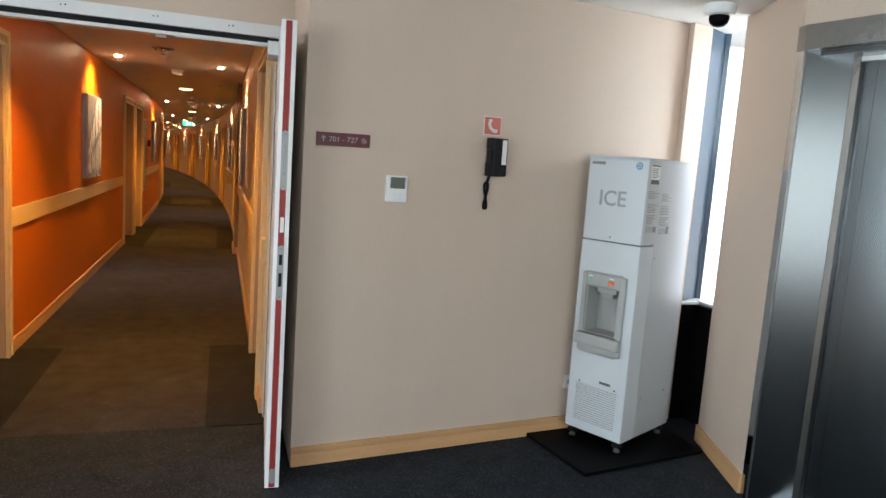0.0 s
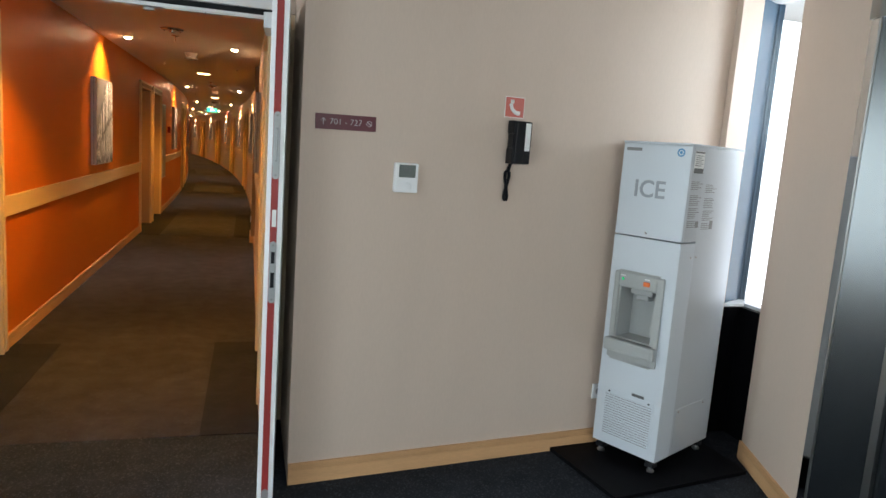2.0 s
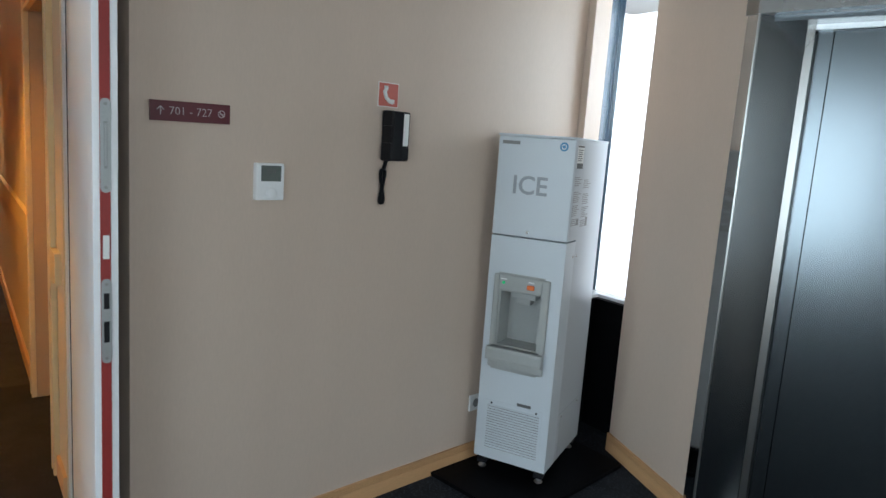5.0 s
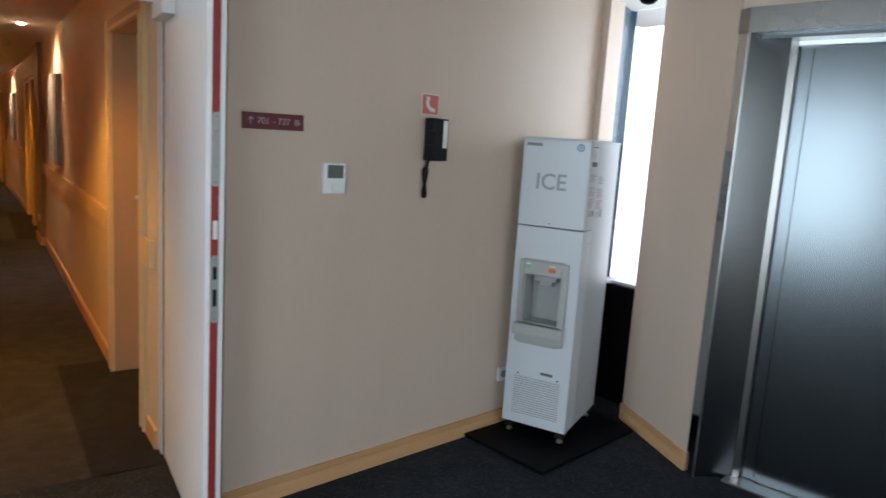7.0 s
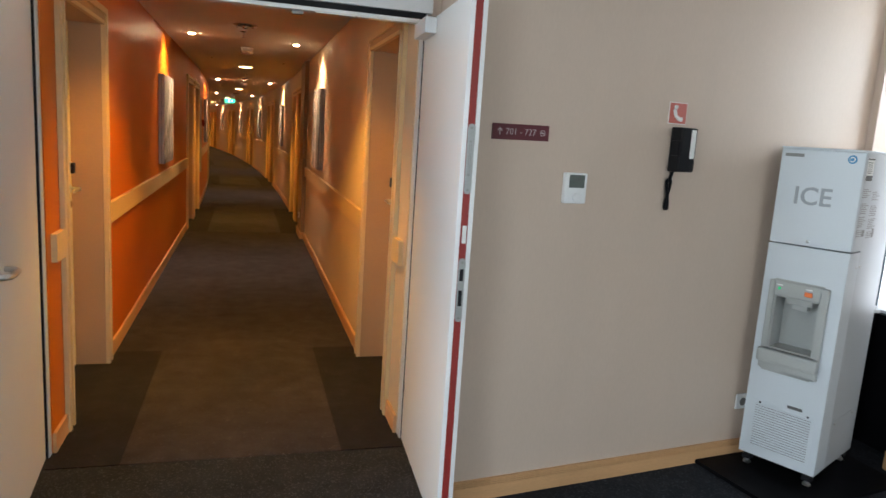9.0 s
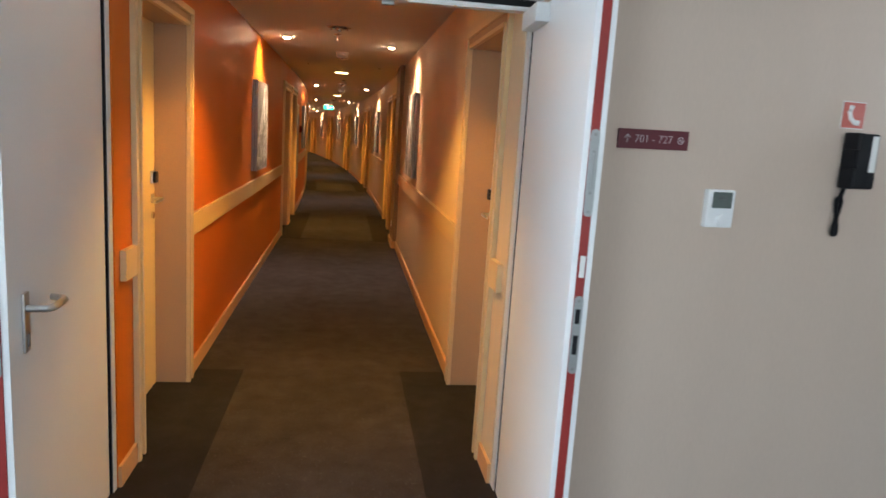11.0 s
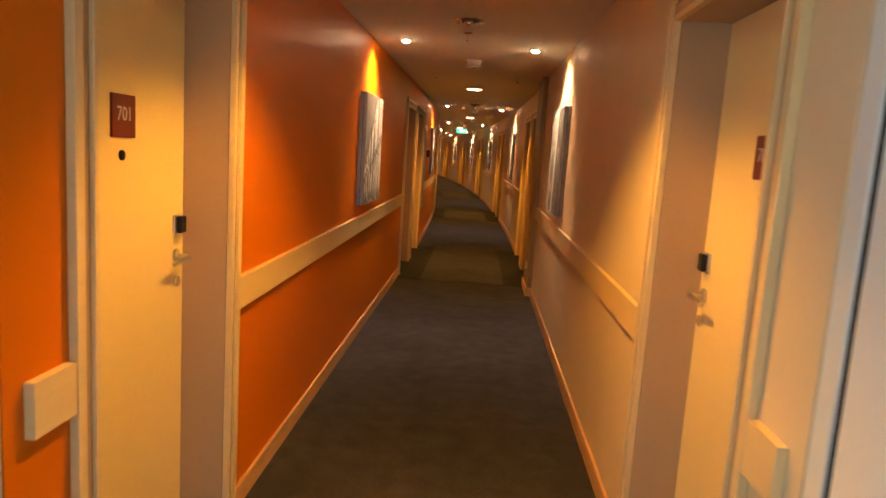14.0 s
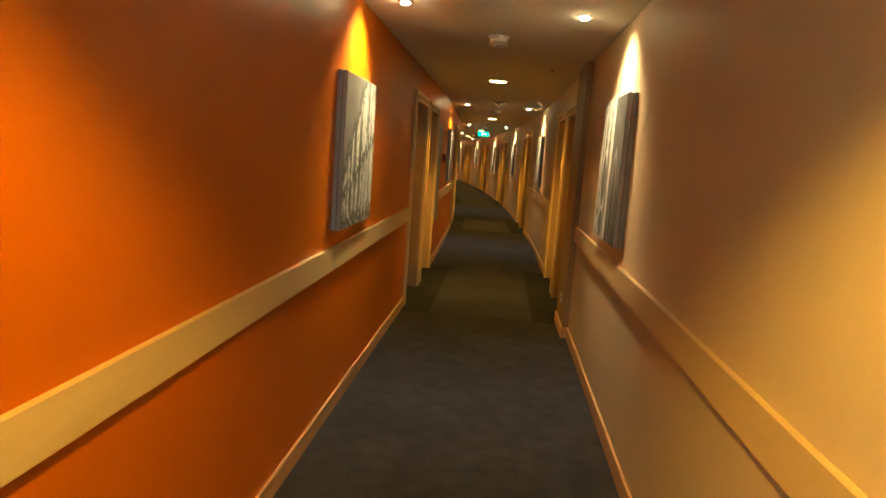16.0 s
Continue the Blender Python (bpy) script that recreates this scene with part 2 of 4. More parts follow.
def print_mat(name, style, seed):
    """Black and white photograph of a tall columned facade: u runs along the print, v up it."""
    m = bpy.data.materials.new(name)
    m.use_nodes = True
    n, l = m.node_tree.nodes, m.node_tree.links
    b = n["Principled BSDF"]
    b.inputs["Roughness"].default_value = 0.6
    tc, sp = n.new("ShaderNodeTexCoord"), n.new("ShaderNodeSeparateXYZ")
    l.new(tc.outputs["Object"], sp.inputs[0])

    def op(kind, a, c=0.0, d=0.0):
        q = n.new("ShaderNodeMath")
        q.operation = kind
        for k, v in enumerate((a, c, d)):
            if isinstance(v, (int, float)):
                q.inputs[k].default_value = v
            else:
                l.new(v, q.inputs[k])
        return q.outputs[0]

    def ramp(v, f0, f1, t0, t1):
        q = n.new("ShaderNodeMapRange")
        q.inputs["From Min"].default_value, q.inputs["From Max"].default_value = f0, f1
        q.inputs["To Min"].default_value, q.inputs["To Max"].default_value = t0, t1
        l.new(v, q.inputs["Value"])
        return q.outputs["Result"]

    def noise(su, sv, detail=3):
        q, cb = n.new("ShaderNodeTexNoise"), n.new("ShaderNodeCombineXYZ")
        l.new(op("MULTIPLY_ADD", u, su, seed), cb.inputs[0])
        l.new(op("MULTIPLY", v, sv), cb.inputs[1])
        q.inputs["Scale"].default_value, q.inputs["Detail"].default_value = 1.0, detail
        l.new(cb.outputs[0], q.inputs["Vector"])
        return q.outputs["Fac"]

    def mix(f, a, c):
        return op("ADD", op("MULTIPLY", a, op("SUBTRACT", 1.0, f)), op("MULTIPLY", c, f))

    u = op("MULTIPLY_ADD", sp.outputs["Y"], 1 / 0.82, 0.5)
    v = op("MULTIPLY_ADD", sp.outputs["Z"], 1 / 0.85, -1.095 / 0.85)
    cols = ramp(noise(38, 0.7), 0.45, 0.52, 0.03, 0.72)
    fine = ramp(noise(60, 14, 5), 0.40, 0.52, 0.25, 1.0)
    wall = op("MULTIPLY", cols, fine)
    if style == 0:
        wob = op("MULTIPLY", op("SUBTRACT", noise(26, 3), 0.5), 0.35)
        d1 = op("SUBTRACT", v, op("ADD", op("MULTIPLY_ADD", u, 1.05, 0.34), wob))
        d2 = op("SUBTRACT", v, op("ADD", op("MULTIPLY_ADD", u, 0.42, 0.20), op("MULTIPLY", wob, 0.3)))
        sky = op("MULTIPLY_ADD", noise(3, 4), 0.14, op("MULTIPLY_ADD", v, -0.06, 0.10))
        val = mix(ramp(d1, -0.012, 0.012, 1, 0), sky, wall)
        clump = ramp(noise(26, 20, 4), 0.43, 0.49, 0, 1)
        for d, wd in ((d1, 0.085), (d2, 0.06)):
            band = ramp(op("ABSOLUTE", d), wd * 0.5, wd, 0.92, 0)
            val = mix(op("MULTIPLY", band, clump), val, 0.02)
        foot = op("MULTIPLY", ramp(v, 0.05, 0.16, 1, 0), clump)
        val = mix(foot, val, 0.05)
        arches = [(0.24, 0.20, 0.05, 0.13), (0.40, 0.30, 0.035, 0.09)]
    else:
        val = wall
        near = ramp(u, 0.56, 0.575, 0, 1)
        stone = op("MULTIPLY_ADD", noise(5, 9, 5), 0.10, 0.01)
        val = mix(near, val, stone)
        rib = op("MULTIPLY", ramp(op("ABSOLUTE", op("SUBTRACT", u, 0.50)), 0.035, 0.045, 0.9, 0), 1.0)
        val = mix(rib, val, op("MULTIPLY_ADD", noise(8, 14, 4), 0.35, 0.42))
        arches = [(0.28, 0.42, 0.13, 0.20), (0.30, 0.10, 0.10, 0.12), (0.74, 0.30, 0.07, 0.30)]
    for cu, cv, ru, rv in arches:
        q = op("ADD", op("POWER", op("ABSOLUTE", op("DIVIDE", op("SUBTRACT", u, cu), ru)), 1.5),
               op("POWER", op("ABSOLUTE", op("DIVIDE", op("SUBTRACT", v, cv), rv)), 1.5))
        val = mix(ramp(q, 0.75, 1.0, 0.85, 0), val, 0.025)
        val = mix(ramp(op("ABSOLUTE", op("SUBTRACT", q, 1.15)), 0.07, 0.12, 0.7, 0), val, 0.6)
    cb = n.new("ShaderNodeCombineColor")
    l.new(val, cb.inputs[0]), l.new(val, cb.inputs[1]), l.new(op("MULTIPLY", val, 1.03), cb.inputs[2])
    l.new(cb.outputs[0], b.inputs["Base Color"])
    return m


for _m, _s in ((ORANGE, 0.3), (CREAM, 0.3), (FRAMEL, 0.3), (BLACKW, 0.03), (RUBBER, 0.05), (BLACK, 0.12)):
    _m.node_tree.nodes["Principled BSDF"].inputs["Specular IOR Level"].default_value = _s
scuffed(ORANGE, 0.22, (0.70, 0.27, 0.05))
scuffed(CREAM, 0.18, (0.74, 0.64, 0.50))
scuffed(DOORP, 0.15, (0.78, 0.66, 0.42))
PRINTS = [print_mat("facade print", 0, 1.7), print_mat("arcade print", 1, 5.2)]
CANVAS_S = mat("pale grey canvas edge", (0.50, 0.50, 0.53), 0.7, vary=0.06, scale=5, grain=260, bump=0.1)


# ---- mesh helpers ----
def box(bm, x0, x1, y0, y1, z0, z1, bevel=0.0):
    v = [bm.verts.new(p) for p in ((x0, y0, z0), (x1, y0, z0), (x1, y1, z0), (x0, y1, z0), (x0, y0, z1), (x1, y0, z1), (x1, y1, z1), (x0, y1, z1))]
    f = [bm.faces.new([v[i] for i in q]) for q in ((3, 2, 1, 0), (4, 5, 6, 7), (0, 1, 5, 4), (1, 2, 6, 5), (2, 3, 7, 6), (3, 0, 4, 7))]
    if bevel:
        bmesh.ops.bevel(bm, geom=list({e for q in f for e in q.edges}), offset=bevel, segments=2, affect="EDGES", profile=0.6)


def prism(bm, plan, z0, z1):
    """A solid on a floor plan given anticlockwise."""
    lo, hi = [bm.verts.new((x, y, z0)) for x, y in plan], [bm.verts.new((x, y, z1)) for x, y in plan]
    k = len(plan)
    bm.faces.new(lo[::-1]), bm.faces.new(hi)
    for i in range(k):
        j = (i + 1) % k
        bm.faces.new((lo[i], lo[j], hi[j], hi[i]))


def run(bm, x0, x1, y0, y1, z0, z1, step=1.6, bevel=0.0):
    """A straight run along the corridor, bent with it."""
    k = max(1, math.ceil((y1 - y0) / step)) if y1 > BEND_Y else 1
    ys = [y0 + (y1 - y0) * i / k for i in range(k + 1)]
    rings = [[bm.verts.new(bend(x, y, z)) for x, z in ((x0, z0), (x1, z0), (x1, z1), (x0, z1))] for y in ys]
    faces = [bm.faces.new(rings[0]), bm.faces.new(rings[-1][::-1])]
    for a, b in zip(rings, rings[1:]):
        for i in range(4):
            j = (i + 1) % 4
            faces.append(bm.faces.new((a[i], b[i], b[j], a[j])))
    return faces


def tube(bm, pts, r, k=10, caps=True):
    """A round bar along points."""
    pts = [Vector(p) for p in pts]
    rings = []
    for i, p in enumerate(pts):
        d = (pts[min(i + 1, len(pts) - 1)] - pts[max(i - 1, 0)]).normalized()
        u = d.orthogonal().normalized() if abs(d.z) > 0.99 else d.cross(Vector((0, 0, 1))).normalized()
        w = d.cross(u)
        rr = r[i] if isinstance(r, (list, tuple)) else r
        rings.append([bm.verts.new(p + rr * (math.cos(2 * math.pi * j / k) * u + math.sin(2 * math.pi * j / k) * w)) for j in range(k)])
    for a, b in zip(rings, rings[1:]):
        for j in range(k):
            q = (j + 1) % k
            bm.faces.new((a[j], a[q], b[q], b[j]))
    if caps:
        bm.faces.new(rings[0][::-1]), bm.faces.new(rings[-1])


def lathe(bm, profile, m=Matrix.Identity(4), k=20):
    """Turn (radius, height) pairs about z."""
    rings = []
    for r, z in profile:
        rings.append([bm.verts.new(m @ Vector((r * math.cos(2 * math.pi * j / k), r * math.sin(2 * math.pi * j / k), z))) for j in range(k)])
    for a, b in zip(rings, rings[1:]):
        for j in range(k):
            q = (j + 1) % k
            bm.faces.new((a[j], a[q], b[q], b[j]))
    bm.faces.new(rings[0][::-1]), bm.faces.new(rings[-1])


def mesh_of(name, bm, material):
    bmesh.ops.recalc_face_normals(bm, faces=bm.faces)
    me = bpy.data.meshes.new(name)
    bm.to_mesh(me)
    bm.free()
    me.materials.append(material)
    return me


def part(name, bm, material, parent=None, label="", smooth=False, m=None):
    me = mesh_of(name, bm, material)
    if smooth:
        for p in me.polygons:
            p.use_smooth = True
        me.set_sharp_from_angle(angle=radians(40))
    ob = new(name, me)
    if parent is not None:
        ob.parent = parent
    if m is not None:
        ob.matrix_local = m
    if label:
        ob["label"] = label
    return ob


def thing(name, m, label, category, group="", kind=""):
    ob = new(name)
    ob.empty_display_size = 0.1
    ob.matrix_world = m
    return tagged(ob, label, category, group, kind)


def setting(name, bm, material, label, category):
    return tagged(part(name, bm, material), label, category, "", "structure")


def lettering(name, text, size, m, material, parent, label="", depth=0.0008, bold=0.0):
    """Words in the built-in font as a mesh part, centred, lying in local x and z, facing local -y."""
    cu = bpy.data.curves.new(name, "FONT")
    cu.body, cu.size, cu.align_x, cu.align_y, cu.extrude, cu.resolution_u, cu.offset = text, size, "CENTER", "CENTER", depth, 3, bold
    tmp = bpy.data.objects.new(name, cu)
    scene.collection.objects.link(tmp)
    bpy.context.view_layer.update()
    me = bpy.data.meshes.new_from_object(tmp.evaluated_get(bpy.context.evaluated_depsgraph_get()))
    bpy.data.objects.remove(tmp), bpy.data.curves.remove(cu)
    me.name = name
    me.materials.clear()
    me.materials.append(material)
    ob = new(name, me)
    ob.parent = parent
    ob.matrix_local = m @ pose(0, 0, 0, 90)
    if label:
        ob["label"] = label
    return ob


B = bmesh.new

# ---- large structure ----
Y_FRAME = 4.58          # front of the fire door wall
Y_END = 58.0
PAIRS = [11.46 + 7.62 * k for k in range(6)]
# openings along the corridor, the same on both sides: (near, far)
NICHES = [(4.92, 5.83)]
for p in PAIRS:
    NICHES += [(p + 0.10, p + 1.10), (p + 1.40, p + 2.40)]
CAS, HEAD, RECESS = 0.085, 2.055, 0.19

bm = B()
box(bm, -4.2, 5.0, -3.0, 60, -0.12, 0.0)
box(bm, -16.0, -4.2, 14, 60, -0.12, 0.0)
setting("floor", bm, CARPET, "dark grey flecked carpet of lobby and corridor", "floor")

bm = B()
run(bm, XL - 0.4, XR + 0.4, Y_FRAME + 0.03, Y_END, HC, HC + 0.1)
setting("ceiling_corridor", bm, CEIL, "smooth matt painted corridor ceiling", "ceiling")
bm = B()
prism(bm, [(-3.5, -2.1), (3.6, -2.1), (3.6, Y_FRAME + 0.028), (-3.5, Y_FRAME + 0.028)], HC + 0.002, HC + 0.1)
setting("ceiling_lobby", bm, CEIL, "smooth white lobby ceiling", "ceiling")


def corridor_wall(name, x0, x1, material, label):
    bm = B()
    y = Y_FRAME + 0.03
    for a, b in NICHES:
        run(bm, x0, x1, y, a, 0, HC)
        run(bm, x0, x1, a, b, HEAD, HC)
        y = b
    run(bm, x0, x1, y, Y_END, 0, HC)
    return setting(name, bm, material, label, "wall")


corridor_wall("wall_left", XL - 0.3, XL, ORANGE, "orange painted corridor wall with door niches")
corridor_wall("wall_right", XR, XR + 0.3, CREAM, "cream corridor wall with door niches")
bm = B()
run(bm, XL - 0.3, XR + 0.3, Y_END, Y_END + 0.2, 0, HC)
setting("wall_end", bm, BEIGE, "plain beige wall closing the corridor", "wall")

# lobby walls
SW = pose(0.528, 3.91, 0, 0, 0, 7.41)      # the sign wall's own frame: x along it, room at -y
END_A, END_B, END_D = (2.785, 4.203), (2.95, 4.235), (2.90, 3.87)
bm = B()
prism(bm, [(0.573, 3.916), END_A, (2.783, 4.70), (0.573, 4.70)], 0, HC)
setting("wall_sign", bm, BEIGE, "beige lobby wall carrying sign, thermostat and telephone", "wall")
bm = B()
prism(bm, [(END_A[0] + 0.002, END_A[1] - 0.045), (2.943, 4.194), (2.943, 4.70), (2.787, 4.70)], 0, HC)
setting("wall_window_jamb", bm, BEIGE, "narrow beige wall strip beside the window", "wall")
bm = B()
box(bm, -3.45, XL - 0.062, Y_FRAME, Y_FRAME + 0.028, 0, HC)
box(bm, XL - 0.06, 0.571, Y_FRAME, Y_FRAME + 0.028, 2.09, HC)
setting("wall_fire_door", bm, BEIGE, "beige lobby wall round the corridor fire doors", "wall")
bm = B()
L0, L1 = Vector((2.672, 3.262)), Vector(END_D)
prism(bm, [(L0.x, L0.y), (3.3, 3.262), (3.3, 3.70), (3.14, 3.78), (L1.x, L1.y)], 0, HC)
setting("wall_lift", bm, BEIGE, "beige lobby wall between window and lift", "wall")
bm = B()
LA = Vector((2.832, 3.103))               # near corner of the lift door opening
LD = Vector((0.216, -0.976))              # along the lift doors
LN = Vector((0.976, 0.216))               # into the shaft
LE = LA + LD * 1.02
LF = LE + LD * 0.16 - LN * 0.17
prism(bm, [(LF.x, LF.y), (LF.x - 0.02, -2.0), (3.6, -2.0), (3.6, LF.y)], 0, HC)
setting("wall_lift_side", bm, BEIGE, "plain beige wall beside the lift", "wall")
bm = B()
prism(bm, [(2.684, 3.262), (LF.x, LF.y), (3.6, LF.y), (3.6, 3.262)], 2.210, HC)
setting("wall_lift_head", bm, BEIGE, "beige wall strip above the lift", "wall")
# unseen walls behind the camera, with windows placed to fill the lobby with daylight
bm = B()
box(bm, -3.6, -3.4, -2.1, -1.9, 0, HC)
box(bm, -3.6, -3.4, 0.5, 2.3, 0, HC)
box(bm, -3.6, -3.4, -1.9, 0.5, 0, 0.45)
box(bm, -3.6, -3.4, -1.9, 0.5, 2.35, HC)
box(bm, -3.6, -3.4, 4.4, 4.7, 0, HC)
box(bm, -3.6, -3.4, 2.3, 4.4, 0, 0.45)
box(bm, -3.6, -3.4, 2.3, 4.4, 2.35, HC)
setting("wall_west", bm, BEIGE, "plain beige lobby wall out of view with two window openings", "wall")
bm = B()
box(bm, -3.6, -0.4, -2.2, -2.0, 0, HC)
box(bm, 2.8, 3.6, -2.2, -2.0, 0, HC)
box(bm, -0.4, 2.8, -2.2, -2.0, 0, 0.45)
box(bm, -0.4, 2.8, -2.2, -2.0, 2.35, HC)
setting("wall_south", bm, BEIGE, "plain beige lobby wall with a window", "wall")


def plain_window(name, m, w, h, label):
    t = thing(name, m, label, "window", kind="structure")
    for nm, q in (("window_frame", (-w / 2, w / 2, -0.03, 0.03, 0, 0.05)), ("window_frame", (-w / 2, w / 2, -0.03, 0.03, h - 0.05, h)),
                  ("window_frame", (-w / 2, -w / 2 + 0.05, -0.03, 0.03, 0.05, h - 0.05)), ("window_frame", (w / 2 - 0.05, w / 2, -0.03, 0.03, 0.05, h - 0.05))):
        bm = B()
        box(bm, *q)
        part(nm, bm, FRAMEG, t)
    bm = B()
    box(bm, -w / 2 + 0.05, w / 2 - 0.05, -0.004, 0.004, 0.05, h - 0.05)
    part("pane", bm, GLASS, t).visible_shadow = False
    return t


plain_window("window_2", pose(-3.5, 3.35, 0.45, 0, 0, 90), 2.1, 1.9, "wide grey framed lobby window, out of view")
# invented opening, out of view, only to carry the added fill light
plain_window("fill_window", pose(-3.5, -0.7, 0.45, 0, 0, 90), 2.4, 1.9, "wide grey framed lobby window, out of view")
plain_window("window_3", pose(1.2, -2.1, 0.45), 3.2, 1.9, "grey framed lobby window")

# the slit window beside the lift
t = thing("window_1", pose(3.13, 4.0, 0), "tall narrow window with a grey metal frame beside the lift", "window", kind="structure")
bm = B()
prism(bm, [(2.945 - 3.13, 0.208), (3.12 - 3.13, 0.298), (3.12 - 3.13, 0.42), (2.945 - 3.13, 0.42)], 0.755, HC)
part("window_frame", bm, FRAMEL, t, "deep blue-grey metal frame")
bm = B()
box(bm, -0.008, 0.03, 0.288, 0.310, 0.757, HC)
box(bm, -0.028, 0.02, 0.292, 0.298, 0.757, HC)
part("glazing_bead", bm, FRAMEL, t)
bm = B()
box(bm, 0.004, 0.012, -0.30, 0.288, 0.757, HC)
part("pane", bm, GLASS, t).visible_shadow = False
bm = B()
box(bm, -0.05, 0.04, -0.32, 0.30, 0.738, 0.755)
box(bm, -0.184, -0.051, 0.195, 0.30, 0.738, 0.754)
part("window_sill", bm, SILL, t, "thin pale sill")
bm = B()
box(bm, 3.05, 3.12, 3.66, 4.30, 0, 0.736)
box(bm, 2.946, 3.049, 4.19, 4.30, 0, 0.735)
setting("parapet", bm, BLACKW, "glossy black panel below the narrow window", "panel")

# bright overcast sky outside the narrow window
bm = B()
box(bm, 9.0, 9.02, -4, 14, -6, 12)
setting("backdrop", bm, glow("overcast sky", (0.90, 0.95, 1.0), 3.0), "plain bright overcast sky outside the window", "sky")

# ---- carpets laid in the corridor ----
def carpet_patch(x0, x1, y0, y1, material, label, h=0.0045):
    bm = B()
    run(bm, x0, x1, y0, y1, 0.0, h)
    tagged(part("carpet", bm, material), label, "carpet", "corridor carpet fields", "structure")


carpet_patch(XL - RECESS - 0.05, XR + RECESS + 0.05, 4.46, Y_END, CARPET_C, "plain brown grey carpet along the corridor", 0.003)
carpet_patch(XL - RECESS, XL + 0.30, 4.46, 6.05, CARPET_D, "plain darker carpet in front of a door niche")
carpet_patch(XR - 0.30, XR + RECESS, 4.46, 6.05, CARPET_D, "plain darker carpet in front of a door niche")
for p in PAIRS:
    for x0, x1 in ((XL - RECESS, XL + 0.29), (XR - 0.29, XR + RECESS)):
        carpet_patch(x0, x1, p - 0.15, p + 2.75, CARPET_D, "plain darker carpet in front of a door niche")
    carpet_patch(XL + 0.292, XR - 0.292, p - 0.15, p + 2.0, CARPET_L, "paler carpet field between door niches")


# ---- skirtings and rails of the corridor ----
def skirting(side, y0, y1):
    bm = B()
    x0, x1 = (XL, XL + 0.014) if side < 0 else (XR - 0.014, XR)
    run(bm, x0, x1, y0, y1, 0, 0.068)
    i0, i1 = (XL, XL + 0.010) if side < 0 else (XR - 0.010, XR)
    for k in range(3):
        z = 0.068 + 0.010 * k
        run(bm, i0, i1, y0, y1, z, z + 0.002)
        run(bm, x0, x1, y0, y1, z + 0.002, z + 0.010)
    tagged(part("baseboard", bm, BEECH), "beech veneer baseboard with fine grooves", "baseboard", "corridor baseboards", "structure")


def wall_rail(side, y0, y1):
    bm = B()
    x0, x1 = (XL, XL + 0.024) if side < 0 else (XR - 0.024, XR)
    run(bm, x0, x1, y0, y1, 0.876, 1.002)
    tagged(part("wall_rail", bm, RAIL), "pale veneered bumper rail on the corridor wall", "wall rail", "corridor rails")


BAYS = [(5.83, PAIRS[0] + 0.10)] + [(a + 2.40, b + 0.10) for a, b in zip(PAIRS, PAIRS[1:])]
for side in (-1, 1):
    edge = 4.92 - CAS
    skirting(side, Y_FRAME + 0.032, edge)
    wall_rail(side, 4.675, edge - 0.01)
    for k, (a, b) in enumerate(BAYS):
        y0, y1 = a + CAS, b - CAS
        if k == 0 and side > 0:
            y1 = 10.79
        skirting(side, y0, y1)
        mid = (8.46 if side < 0 else 8.69) if k == 0 else (y0 + y1) / 2
        wall_rail(side, y0, mid - 0.001), wall_rail(side, mid + 0.001, y1)

# shallow boxed-out pier at the end of the first bay
bm = B()
box(bm, XR - 0.05, XR, 10.81, PAIRS[0] + 0.10 - CAS - 0.004, 0, HC)
setting("wall_pier", bm, mat("brown pier laminate", (0.30, 0.19, 0.10), 0.45, vary=0.1, scale=3, grain=90, bump=0.03), "brown boxed-out pier on the cream corridor wall", "wall")
bm = B()
box(bm, XR - 0.066, XR, 10.795, 10.81, 0, 0.098)
box(bm, XR - 0.066, XR - 0.051, 10.81, PAIRS[0] + 0.10 - CAS - 0.004, 0, 0.098)
tagged(part("baseboard", bm, BEECH), "beech veneer baseboard round the pier", "baseboard", "corridor baseboards", "structure")


